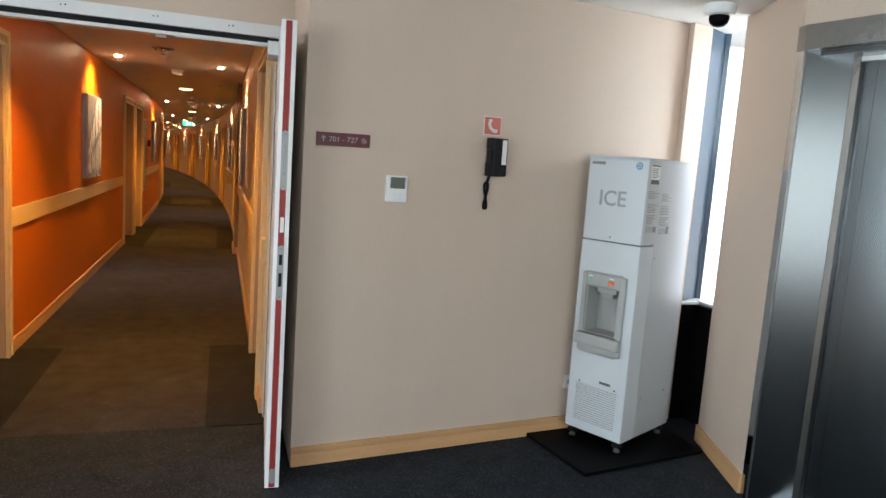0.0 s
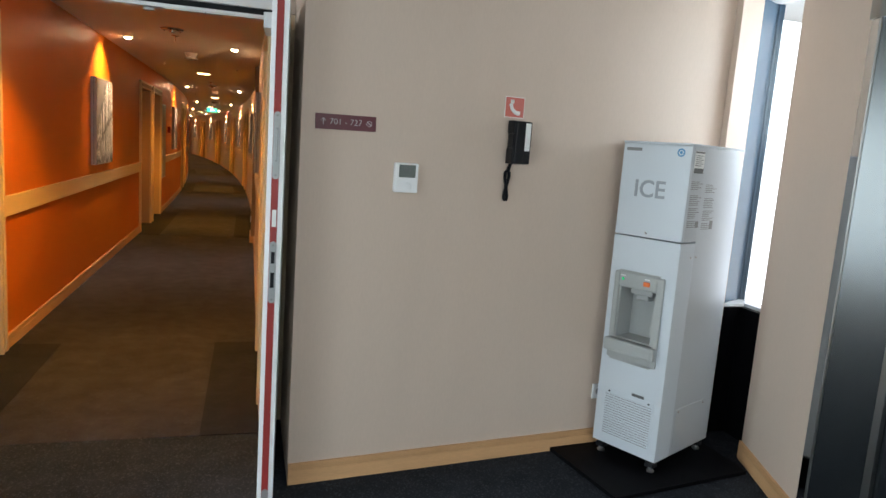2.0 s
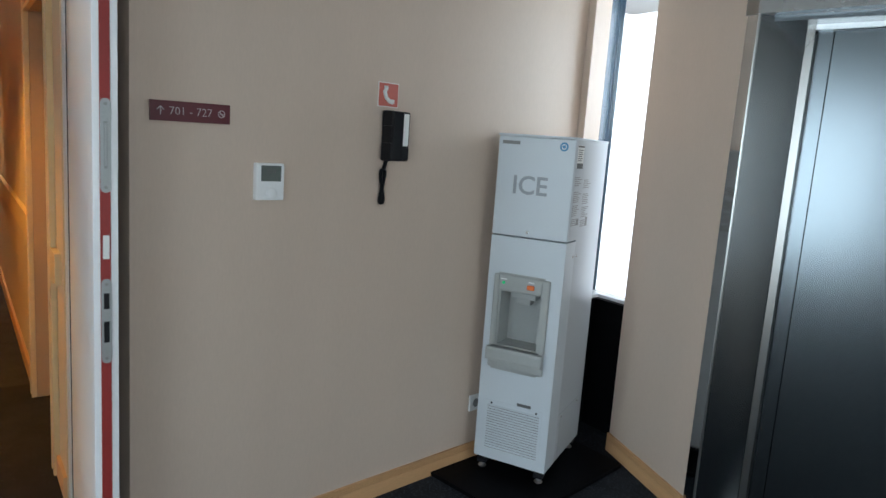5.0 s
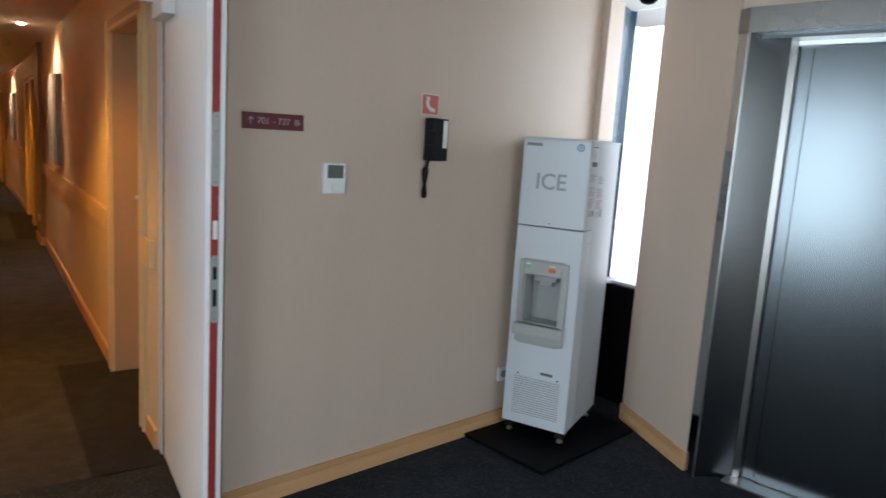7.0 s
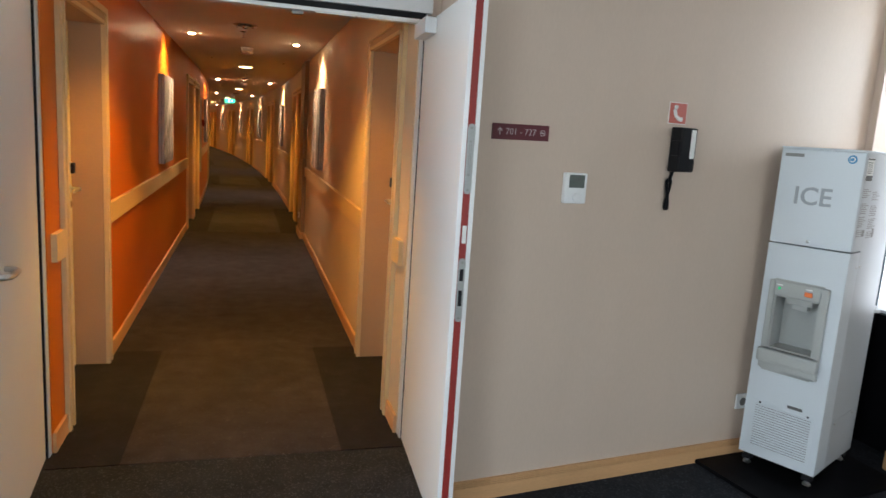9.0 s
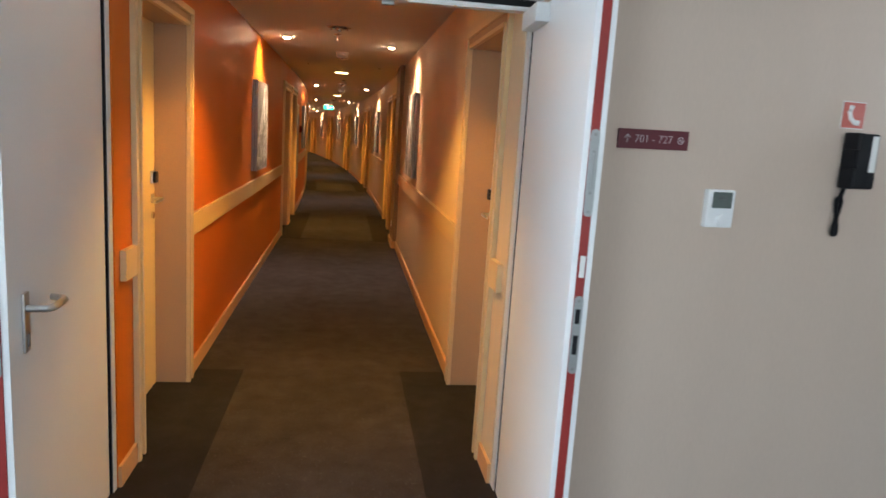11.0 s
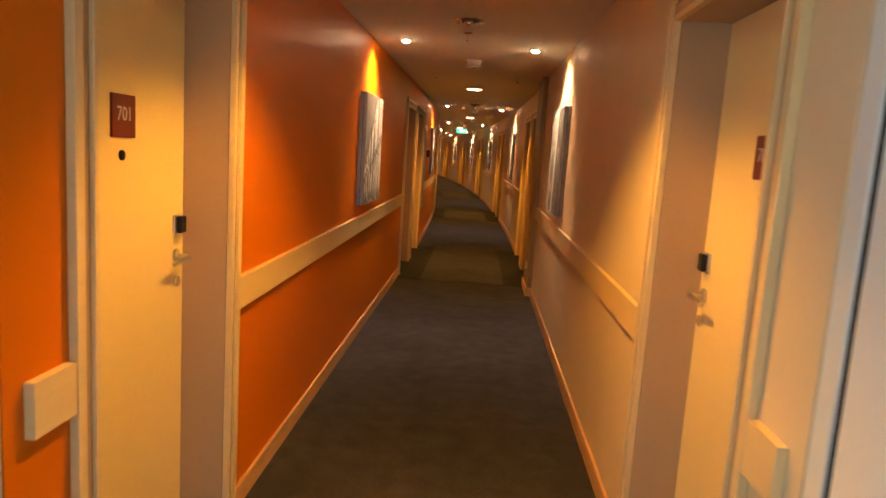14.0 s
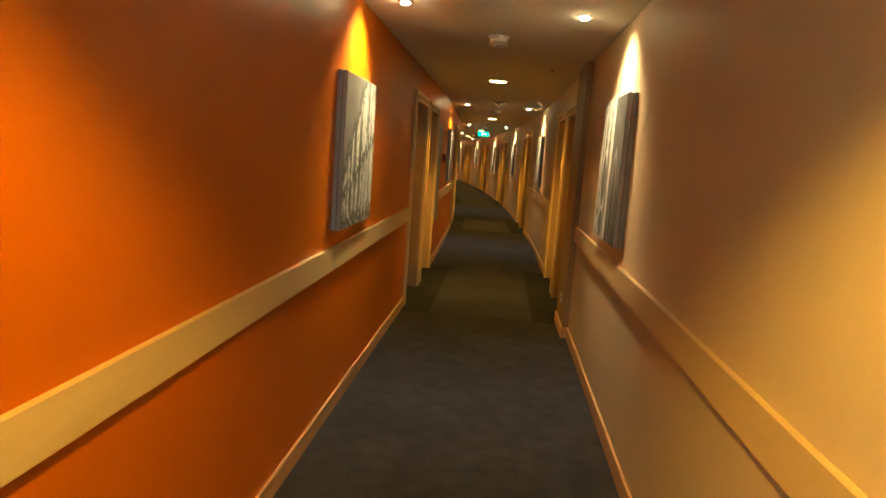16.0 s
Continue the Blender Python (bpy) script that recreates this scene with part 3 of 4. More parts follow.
# ---- room doors ----
def room_door(name, m, w, hand, number, label, deep=RECESS):
    """Wall plane at x = 0, corridor at +x, opening of width w about y = 0. hand: side (+1, -1) of the handle in local y."""
    t = thing(name, m, label, "door", "room doors", "structure")
    h = w / 2
    bm = B()
    box(bm, -0.045, 0, -h + 0.012, h - 0.012, 0.006, HEAD - 0.012, 0.002)
    leaf = part("door_leaf", bm, DOORP, t, "cream laminate door leaf", m=pose(-deep - 0.004, 0, 0))
    for s in (-1, 1):
        bm = B()
        box(bm, -deep - 0.06, -0.001, min(s * h, s * (h - 0.010)), max(s * h, s * (h - 0.010)), 0, HEAD)
        part("jamb_lining", bm, JAMB, t, "tan laminate lining")
        # recess between the ridges: its shade is put into the tan colour
        bm = B()
        a, b = s * (h - 0.006), s * (h + CAS)
        box(bm, 0.0, 0.012, min(a, b), max(a, b), 0, HEAD + CAS)
        part("casing_band", bm, JAMB, t, "recessed band, darker tan as its shade")
        bm = B()
        for c, d, hh in ((-0.010, 0.012, 0.0), (0.052, CAS + 0.002, CAS + 0.002)):
            q, r = s * (h + c), s * (h + d)
            box(bm, 0.0, 0.024, min(q, r), max(q, r), 0, HEAD + hh, 0.003)
        part("casing", bm, RAIL, t)
    bm = B()
    box(bm, -deep - 0.06, -0.001, -h + 0.010, h - 0.010, HEAD - 0.010, HEAD)
    part("head_lining", bm, JAMB, t, "tan laminate lining")
    # head recess, toned tan for shade like the sides
    bm = B()
    box(bm, 0.0, 0.012, -h + 0.010, h - 0.010, HEAD - 0.008, HEAD + CAS)
    part("casing_band", bm, JAMB, t, "recessed band, darker tan as its shade")
    bm = B()
    box(bm, 0.0, 0.024, -h + 0.010, h - 0.010, HEAD - 0.012, HEAD + 0.010, 0.003)
    box(bm, 0.0, 0.024, -h - 0.05, h + 0.05, HEAD + 0.052, HEAD + CAS + 0.002, 0.003)
    part("head_casing", bm, RAIL, t)
    # lock reader, lever, cylinder and eye on the leaf
    ly = hand * (h - 0.072)
    bm = B()
    box(bm, 0, 0.012, ly - 0.028, ly + 0.028, 1.180, 1.252, 0.005)
    part("card_lock", bm, STEEL, leaf, "card reader with a black face")
    bm = B()
    box(bm, 0.0125, 0.032, ly - 0.024, ly + 0.024, 1.185, 1.248, 0.008)
    tagged(part("reader_face", bm, BLACK, leaf), "glossy black reader face")
    bm = B()
    turn = pose(0, ly, 1.098, 0, 90, 0)
    lathe(bm, [(0.026, 0), (0.026, 0.008), (0.022, 0.011)], turn)
    part("rose", bm, STEEL, leaf, "round satin rose", smooth=True)
    bm = B()
    tube(bm, [(0.010, ly, 1.098), (0.045, ly, 1.098), (0.055, ly - hand * 0.012, 1.098), (0.055, ly - hand * 0.05, 1.096), (0.052, ly - hand * 0.125, 1.090)], [0.010, 0.010, 0.011, 0.010, 0.008])
    part("lever", bm, STEEL, leaf, "satin steel lever handle", smooth=True)
    bm = B()
    lathe(bm, [(0.020, 0), (0.020, 0.010), (0.012, 0.014)], pose(0, ly, 1.005, 0, 90, 0))
    part("cylinder", bm, CHROME, leaf, "chrome lock cylinder", smooth=True)
    bm = B()
    lathe(bm, [(0.016, 0), (0.016, 0.006), (0.007, 0.009)], pose(0, hand * 0.006, 1.468, 0, 90, 0), 14)
    part("peephole", bm, BLACK, leaf, "dark door viewer", smooth=True)
    if number:
        bm = B()
        box(bm, 0, 0.008, hand * 0.010 - 0.068, hand * 0.010 + 0.068, 1.522, 1.652, 0.002)
        part("number_plate", bm, PLATE, leaf, "dark red number plate")
        lettering("room_number", number, 0.060, pose(0.0092, hand * 0.010, 1.592, 0, 0, 90), SIGNW, leaf)
    return t


def door_pose(side, y):
    return bent(XL if side < 0 else XR, y, 0, 0 if side < 0 else 180)


room_door("door_1", door_pose(-1, 5.375), 0.91, 1, "701", "closed cream room door 701 in an orange wall niche", 0.165)
room_door("door_2", door_pose(1, 5.375), 0.91, -1, "702", "closed cream room door 702 in a cream wall niche", 0.165)
first = {}
count = 3
for p in PAIRS:
    for side in (-1, 1):
        for k, yc in enumerate((p + 0.60, p + 1.90)):
            hand = (1 if k == 0 else -1) * (1 if side < 0 else -1)
            if hand not in first:
                first[hand] = room_door("door_%d" % count, door_pose(side, yc), 1.0, hand, "", "closed cream room door further along the corridor")
            else:
                copy_thing(first[hand], door_pose(side, yc)).name = "door_%d" % count
            count += 1


# ---- pictures: photographs on thick canvases of two layers ----
def picture(m, style):
    t = thing("picture", m, "black and white facade photograph on a thick two-layer canvas", "picture", "corridor pictures")
    w, z0, z1 = 0.82, 1.095, 1.945
    for k, (a, b, inset) in enumerate(((0.0, 0.022, 0.0), (0.022, 0.028, 0.007), (0.028, 0.050, 0.0))):
        bm = B()
        box(bm, a, b, -w / 2 + inset, w / 2 - inset, z0 + inset, z1 - inset, 0.0 if k == 1 else 0.0025)
        part(("back_panel", "spacer", "canvas")[k], bm, (CANVAS_S, GREYD, CANVAS_S)[k], t, "dark recessed spacer" if k == 1 else "pale grey canvas edges")
    bm = B()
    box(bm, 0.050, 0.0515, -w / 2 + 0.003, w / 2 - 0.003, z0 + 0.003, z1 - 0.003)
    part("print", bm, PRINTS[style], t, "black and white photograph of a columned facade")
    return t


SPOTS = [8.96 + 7.6 * k for k in range(6)]
picture(bent(XL, 8.855), 0)
picture(bent(XR, 9.065, 0, 180), 1)
for k, y in enumerate(SPOTS[1:]):
    picture(bent(XL, y - 0.10), (k + 1) % 2)
    picture(bent(XR, y + 0.10, 0, 180), k % 2)


# ---- ceiling fittings of the corridor ----
def spot_light(x, y):
    m = bent(x, y, HC)
    t = thing("ceiling_spot", m, "small recessed halogen ceiling spot, lit", "ceiling lamp", "corridor spots")
    bm = B()
    lathe(bm, [(0.030, 0.0), (0.046, 0.0), (0.046, -0.003), (0.040, -0.006), (0.030, -0.006)])
    part("ring", bm, CHROME, t, "chrome ring", smooth=True)
    bm = B()
    lathe(bm, [(0.029, -0.0005), (0.029, -0.010), (0.022, -0.018), (0.008, -0.021)])
    part("lamp", bm, BULB, t, smooth=True)
    # the lamp is swivelled towards its wall
    aim = look((0, 0, -0.03), (-0.13 if x < XC else 0.13, 0, -0.03 - 0.27))
    lamp("spot_beam", "SPOT", m @ aim, SPOT_W, WARM, spot_size=radians(114), spot_blend=1.0, soft=0.045)


def down_light(y):
    m = bent(XC - 0.03, y, HC)
    t = thing("ceiling_downlight", m, "round recessed ceiling downlight, lit", "ceiling lamp", "corridor downlights")
    bm = B()
    lathe(bm, [(0.095, 0.0), (0.112, 0.0), (0.112, -0.004), (0.104, -0.008), (0.095, -0.006)], k=28)
    part("ring", bm, WHITE, t, "white ring", smooth=True)
    bm = B()
    lathe(bm, [(0.094, -0.0005), (0.094, -0.009), (0.085, -0.013), (0.03, -0.015)], k=28)
    part("diffuser", bm, BULB_D, t, smooth=True)
    lamp("down_beam", "SPOT", m @ pose(0, 0, -0.03), DOWN_W, AMBER, spot_size=radians(119), spot_blend=0.5, soft=0.09)


for y in SPOTS:
    spot_light(XL + 0.26, y - 0.06), spot_light(XR - 0.285, y + 0.09)
for k in range(6):
    down_light(5.65 if k == 0 else 5.10 + 7.62 * k)


def sprinkler(x, y):
    t = thing("sprinkler", bent(x, y, HC), "small chrome sprinkler head under the ceiling", "sprinkler", "corridor sprinklers")
    bm = B()
    lathe(bm, [(0.038, 0), (0.036, -0.004), (0.012, -0.010)])
    part("cover", bm, CHROME, t, smooth=True)
    bm = B()
    tube(bm, [(0, 0, -0.008), (0, 0, -0.055)], [0.009, 0.005])
    lathe(bm, [(0.016, -0.056), (0.016, -0.059)])
    part("nozzle", bm, CHROME, t, smooth=True)


def detector(x, y):
    t = thing("smoke_detector", bent(x, y, HC), "white round smoke detector on the ceiling", "smoke detector", "corridor detectors")
    bm = B()
    lathe(bm, [(0.072, 0), (0.072, -0.014), (0.064, -0.020)])
    part("base", bm, WHITE, t, smooth=True)
    bm = B()
    lathe(bm, [(0.058, -0.0205), (0.060, -0.040), (0.046, -0.056), (0.016, -0.062)])
    part("head", bm, WHITE, t, smooth=True)
    bm = B()
    lathe(bm, [(0.018, -0.0625), (0.016, -0.072), (0.006, -0.076)])
    part("sensor_cap", bm, CHROME, t, "chrome sensor cap", smooth=True)
    bm = B()
    lathe(bm, [(0.030, -0.0625), (0.034, -0.068), (0.030, -0.072), (0.019, -0.0725)])
    part("sensor_ring", bm, CHROME, t, "chrome ring round the sensor", smooth=True)
    for s in (-1, 1):
        bm = B()
        tube(bm, [(s * 0.034, 0, -0.068), (s * 0.066, 0, -0.064), (s * 0.070, 0, -0.050)], 0.004, 8)
        part("guard_arm", bm, CHROME, t, "thin chrome guard arm", smooth=True)


def emergency_light(x, y):
    t = thing("emergency_light", bent(x, y, HC), "unlit chrome ceiling luminaire with clear lens", "ceiling lamp", "corridor emergency lights")
    bm = B()
    lathe(bm, [(0.105, 0), (0.105, -0.005), (0.085, -0.014), (0.030, -0.016)], k=28)
    part("ring", bm, CHROME, t, smooth=True)
    bm = B()
    lathe(bm, [(0.028, -0.0165), (0.026, -0.030), (0.012, -0.036)])
    part("lens", bm, CHROME, t, "clear lens", smooth=True)
    for a in (0, 180):
        bm = B()
        lathe(bm, [(0.010, -0.006), (0.010, -0.026), (0.006, -0.028)], pose(0.07 * math.cos(radians(a)), 0, 0), 10)
        part("screw", bm, CHROME, t, smooth=True)


for k in range(5):
    o = 7.65 * k
    emergency_light(XC - 0.01, 7.93 + o), sprinkler(XC - 0.03, 8.40 + o), detector(XC, 9.87 + o)
    sprinkler(XC, 14.5 + o)



def ceiling_stud(x, y):
    t = thing("ceiling_stud", bent(x, y, HC), "small chrome fixing under the ceiling near a door", "ceiling fixing", "corridor ceiling fixings")
    bm = B()
    lathe(bm, [(0.020, 0), (0.020, -0.003), (0.014, -0.006)], k=14)
    part("plate", bm, CHROME, t, smooth=True)
    bm = B()
    lathe(bm, [(0.008, -0.0062), (0.008, -0.014), (0.004, -0.017)], k=10)
    part("pin", bm, CHROME, t, smooth=True)


for p in PAIRS[:4]:
    ceiling_stud(XL + 0.32, p + 0.05), ceiling_stud(XR - 0.30, p + 0.05)

t = thing("exit_sign", bent(XC, 27.0, 0), "lit green exit sign hanging from the corridor ceiling", "exit sign")
bm = B()
box(bm, -0.17, 0.17, -0.02, 0.02, 2.19, 2.33, 0.004)
part("housing", bm, EXIT_G, t, "lit green face")
bm = B()
box(bm, -0.05, 0.0, -0.024, -0.0205, 2.22, 2.30)
box(bm, 0.03, 0.10, -0.024, -0.0205, 2.245, 2.275)
part("pictogram", bm, EXIT_W, t, "white running figure and arrow as plain bars")
for x in (-0.12, 0.12):
    bm = B()
    tube(bm, [(x, 0, 2.33), (x, 0, HC)], 0.004, 8)
    part("hanger", bm, STEEL, t)

# tall board, alarm box and socket further along
t = thing("wall_board", bent(XL, 14.10), "tall pale grey framed notice board on the orange wall", "notice board")
bm = B()
box(bm, 0, 0.020, 0, 0.50, 0.62, 1.92, 0.003)
part("frame", bm, STEEL, t)
bm = B()
box(bm, 0.0205, 0.024, 0.02, 0.48, 0.64, 1.90)
part("sheet", bm, GREYP, t, "pale grey sheet")
t = thing("alarm_box", bent(XL, 15.25), "small dark red alarm box on the orange wall", "alarm box")
bm = B()
box(bm, 0, 0.045, -0.06, 0.06, 1.42, 1.54, 0.006)
part("case", bm, RED, t)
bm = B()
box(bm, 0.0455, 0.048, -0.035, 0.035, 1.445, 1.515)
part("glass_pane", bm, BLACK, t)


def socket(m, label):
    t = thing("wall_socket", m, label, "wall socket", "wall sockets")
    bm = B()
    box(bm, -0.040, 0.040, -0.011, 0, -0.040, 0.040, 0.004)
    part("plate", bm, WHITE, t)
    bm = B()
    lathe(bm, [(0.021, 0.0), (0.021, 0.002), (0.018, 0.002), (0.016, -0.004)], pose(0, -0.0125, 0, 90))
    part("recess", bm, GREYD, t, smooth=True)


socket(pose(XR - 0.05, 11.12, 0.30, 0, 0, -90), "white wall socket on the brown pier")
socket(SW @ pose(1.655, 0, 0.30), "white wall socket beside the ice machine")

# ---- fire doors ----
t = thing("fire_door_frame", pose(0, Y_FRAME, 0), "white steel fire door frame with dark seal", "door frame", kind="structure")
bm = B()
box(bm, XL - 0.06, XR + 0.048, -0.035, 0.0, 2.092, 2.155, 0.002)
box(bm, XL - 0.02, XR + 0.03, -0.035, 0.028, 2.045, 2.062, 0.002)
box(bm, XL - 0.02, XR + 0.03, -0.016, 0.028, 2.062, 2.092)
part("head", bm, FRAMEW, t)
bm = B()
box(bm, XL - 0.01, XR + 0.02, -0.026, -0.0165, 2.064, 2.090)
part("seal", bm, BLACK, t, "black rubber seal")
for x0, x1 in ((XL - 0.06, XL - 0.004), (XR + 0.004, XR + 0.052)):
    d = 0.010 if x0 < 0 else 0.032
    bm = B()
    box(bm, x0, x1, -d, 0.028, 0, 2.044, 0.002)
    part("jamb", bm, FRAMEW, t)
    bm = B()
    box(bm, x0 + 0.006, x1 - 0.004, -d - 0.011, -d - 0.001, 0, 2.044)
    part("seal", bm, BLACK, t, "black rubber seal")
bm = B()
box(bm, -0.110, -0.062, -0.006, 0.026, 2.030, 2.044, 0.003)
part("bolt_keeper", bm, PLATES, t, "small steel bolt keeper under the head")
rnd = random.Random(5)
for x in (-0.95, -0.93, -0.53, -0.51, -0.12, -0.10, 0.24, 0.26):
    bm = B()
    lathe(bm, [(0.004, 0), (0.004, 0.0015)], pose(x, -0.0352, 2.125 + 0.004 * rnd.random(), 90), 8)
    part("screw", bm, BLACK, t)


def fire_door(m, s, label, L=0.865):
    """Leaf open into the lobby: hinge at the origin, leaf along -y, corridor on the side s of x = 0."""
    t = thing("fire_door", m, label, "door", "corridor fire doors")
    T = 0.062
    o = -s * T
    bm = B()
    box(bm, min(0, o), max(0, o), -L, 0, 0.008, 2.040, 0.002)
    leaf = part("leaf", bm, WHITE, t, "white lacquered leaf")
    bm = B()
    box(bm, min(o * 0.70, o * 0.28), max(o * 0.70, o * 0.28), -L - 0.003, -L, 0.012, 2.036)
    part("seal_strip", bm, RED, leaf, "red intumescent strip in the edge")
    mid, hw = o * 0.51, abs(o) * 0.21

    def edge_plate(nm, z0, z1, w, material, label):
        """A thin plate with round ends on the leaf's edge."""
        bm = B()
        arc = [(w * math.cos(q * math.pi / 6), w * math.sin(q * math.pi / 6)) for q in range(7)]
        outline = [(x, z1 - w + z) for x, z in arc] + [(-x, z0 + w - z) for x, z in arc]
        back = [bm.verts.new((mid + x, -L - 0.003, z)) for x, z in outline]
        face = [bm.verts.new((mid + x, -L - 0.0055, z)) for x, z in outline]
        bm.faces.new(back), bm.faces.new(face[::-1])
        for q in range(len(outline)):
            p = (q + 1) % len(outline)
            bm.faces.new((back[q], back[p], face[p], face[q]))
        return part(nm, bm, material, leaf, label)

    def edge_box(nm, z0, z1, w, material, label, front=0.0075):
        bm = B()
        box(bm, mid - w, mid + w, -L - front, -L - 0.0032, z0, z1, 0.0008)
        return part(nm, bm, material, leaf, label)

    edge_plate("bolt_plate", 1.34, 1.59, hw, PLATES, "grey flush bolt plate with round ends")
    edge_box("bolt_slot", 1.405, 1.53, 0.0045, GREYD, "dark slot of the flush bolt", 0.0062)
    edge_box("bolt_lever", 1.412, 1.525, 0.0028, PLATES, "bright lever of the flush bolt", 0.0078)
    for z in (1.355, 1.575, 0.88, 1.09):
        bm = B()
        lathe(bm, [(0.0045, 0), (0.0045, 0.001)], pose(mid, -L - 0.0056, z, 90), 8)
        part("screw", bm, GREYD, leaf)
    edge_box("seal_plug", 1.160, 1.225, 0.008, PAPER, "pale label on the strip", 0.0045)
    edge_plate("lock_plate", 0.865, 1.105, hw, PLATES, "grey lock plate with round ends")
    for za, zb in ((1.02, 1.065), (0.925, 0.985)):
        edge_box("bolt_hole", za, zb, hw * 0.55, BLACK, "dark latch opening", 0.0062)
    edge_plate("bolt_plate", 0.03, 0.10, hw, PLATES, "grey flush bolt plate with round ends")
    return t, leaf


RL, leaf_r = fire_door(pose(XR + 0.012, Y_FRAME - 0.045, 0, 0, 0, -3.2), -1, "white fire door leaf standing open against the lobby wall", 0.835)
LLm = pose(XL - 0.016, Y_FRAME - 0.025, 0, 0, 0, 5.0)
LL, leaf_l = fire_door(LLm, 1, "white fire door leaf with lever handle, standing open", 0.95)
# closer body and arm on the right leaf, lever set on the left one
bm = B()
box(bm, -0.052, -0.001, -0.275, -0.02, 1.965, 2.032, 0.004)
part("door_closer", bm, FRAMEW, leaf_r, "white closer body")
bm = B()
box(bm, -0.50, -0.03, -0.055, -0.037, 2.034, 2.042)
part("closer_arm", bm, STEEL, leaf_r, "thin closer arm")
bm = B()
box(bm, 0, 0.009, -0.865, -0.825, 0.90, 1.064, 0.004)
part("handle_plate", bm, STEEL, leaf_l, "long satin back plate")
bm = B()
tube(bm, [(0.008, -0.845, 1.02), (0.055, -0.845, 1.02), (0.068, -0.830, 1.02), (0.070, -0.790, 1.02), (0.070, -0.745, 1.02), (0.062, -0.728, 1.02), (0.030, -0.720, 1.022)], 0.0105)
part("lever", bm, STEEL, leaf_l, "satin U-shaped lever", smooth=True)
bm = B()
box(bm, 0.009, 0.012, -0.852, -0.838, 0.915, 0.950, 0.001)
part("keyhole", bm, GREYD, leaf_l, "dark profile cylinder")

# ---- lobby: baseboards ----
def grooved(bm, m, length):
    for q in ((0.0, 0.014, 0.0, 0.066),):
        box(bm, 0, length, -q[1], 0, q[2], q[3])
    for k in range(3):
        z = 0.066 + 0.0095 * k
        box(bm, 0, length, -0.009, 0, z, z + 0.0025)
        box(bm, 0, length, -0.014, 0, z + 0.0025, z + 0.0095)
    bmesh.ops.transform(bm, matrix=m, verts=bm.verts)


bm = B()
grooved(bm, SW @ pose(0.045, 0, 0), 2.095)
tagged(part("baseboard", bm, BEECH), "beech baseboard with fine grooves on the sign wall", "baseboard", kind="structure")
bm = B()
a = math.degrees(math.atan2(L0.y - L1.y, L0.x - L1.x))
grooved(bm, pose(L1.x, L1.y, 0, 0, 0, a), (L1 - L0).length)
tagged(part("baseboard", bm, BEECH), "beech baseboard beside the lift", "baseboard", kind="structure")

# ---- on the sign wall ----
t = thing("direction_sign", SW @ pose(0.23, 0, 1.575, 0, -0.8, 0), "maroon room direction sign with pale lettering", "sign")
bm = B()
box(bm, -0.128, 0.128, -0.010, 0, -0.031, 0.031, 0.001)
part("board", bm, MAROON, t)
lettering("sign_text", "701 - 727", 0.036, pose(-0.002, -0.011, 0), SIGNW, t, bold=-0.0006)
bm = B()
tube(bm, [(-0.097, -0.011, -0.013), (-0.097, -0.011, 0.014)], 0.0015, 6)
for s in (-1, 1):
    tube(bm, [(-0.097 + s * 0.010, -0.011, 0.003), (-0.097, -0.011, 0.014)], 0.0015, 6)
part("arrow", bm, SIGNW, t, "pale upward arrow")
bm = B()
ring = [(0.098 + 0.011 * math.cos(i * math.pi / 10), -0.011, 0.011 * math.sin(i * math.pi / 10)) for i in range(21)]
tube(bm, ring, 0.0012, 6)
tube(bm, [(0.091, -0.011, 0.007), (0.105, -0.011, -0.007)], 0.0012, 6)
tube(bm, [(0.092, -0.011, 0.0), (0.104, -0.011, 0.0)], 0.0014, 6)
part("pictogram", bm, SIGNW, t, "round no smoking mark")

t = thing("thermostat", SW @ pose(0.503, 0, 1.361), "white wall thermostat with grey display and dial", "thermostat")
bm = B()
box(bm, -0.054, 0.054, -0.026, 0, -0.064, 0.064, 0.006)
part("case", bm, WHITE, t)
bm = B()
box(bm, -0.036, 0.040, -0.0275, -0.0262, 0.002, 0.056, 0.0005)
part("display", bm, LCD, t, "grey display")
lettering("digits", "22.0", 0.020, pose(0.002, -0.0285, 0.036), PRINT, t)
bm = B()
lathe(bm, [(0.019, 0), (0.019, 0.006), (0.016, 0.008)], pose(0.004, -0.026, -0.038, 90))
part("dial", bm, WHITE, t, smooth=True)

t = thing("telephone_sign", SW @ pose(1.016, 0, 1.706), "red emergency telephone sign with white receiver", "sign")
bm = B()
box(bm, -0.050, 0.050, -0.003, 0, -0.047, 0.047)
part("border", bm, PAPER, t, "pale border")
bm = B()
box(bm, -0.047, 0.047, -0.0045, -0.0032, -0.044, 0.044)
part("field", bm, FIRE, t)
bm = B()
tube(bm, [(-0.014, -0.006, 0.030), (-0.022, -0.006, 0.012), (-0.014, -0.006, -0.010), (0.004, -0.006, -0.024), (0.020, -0.006, -0.026)], [0.010, 0.009, 0.008, 0.009, 0.010], 8)
box(bm, -0.024, -0.006, -0.0065, -0.0047, 0.016, 0.034)
box(bm, 0.008, 0.028, -0.0065, -0.0047, -0.034, -0.016)
part("receiver_mark", bm, PAPER, t, "white receiver mark")

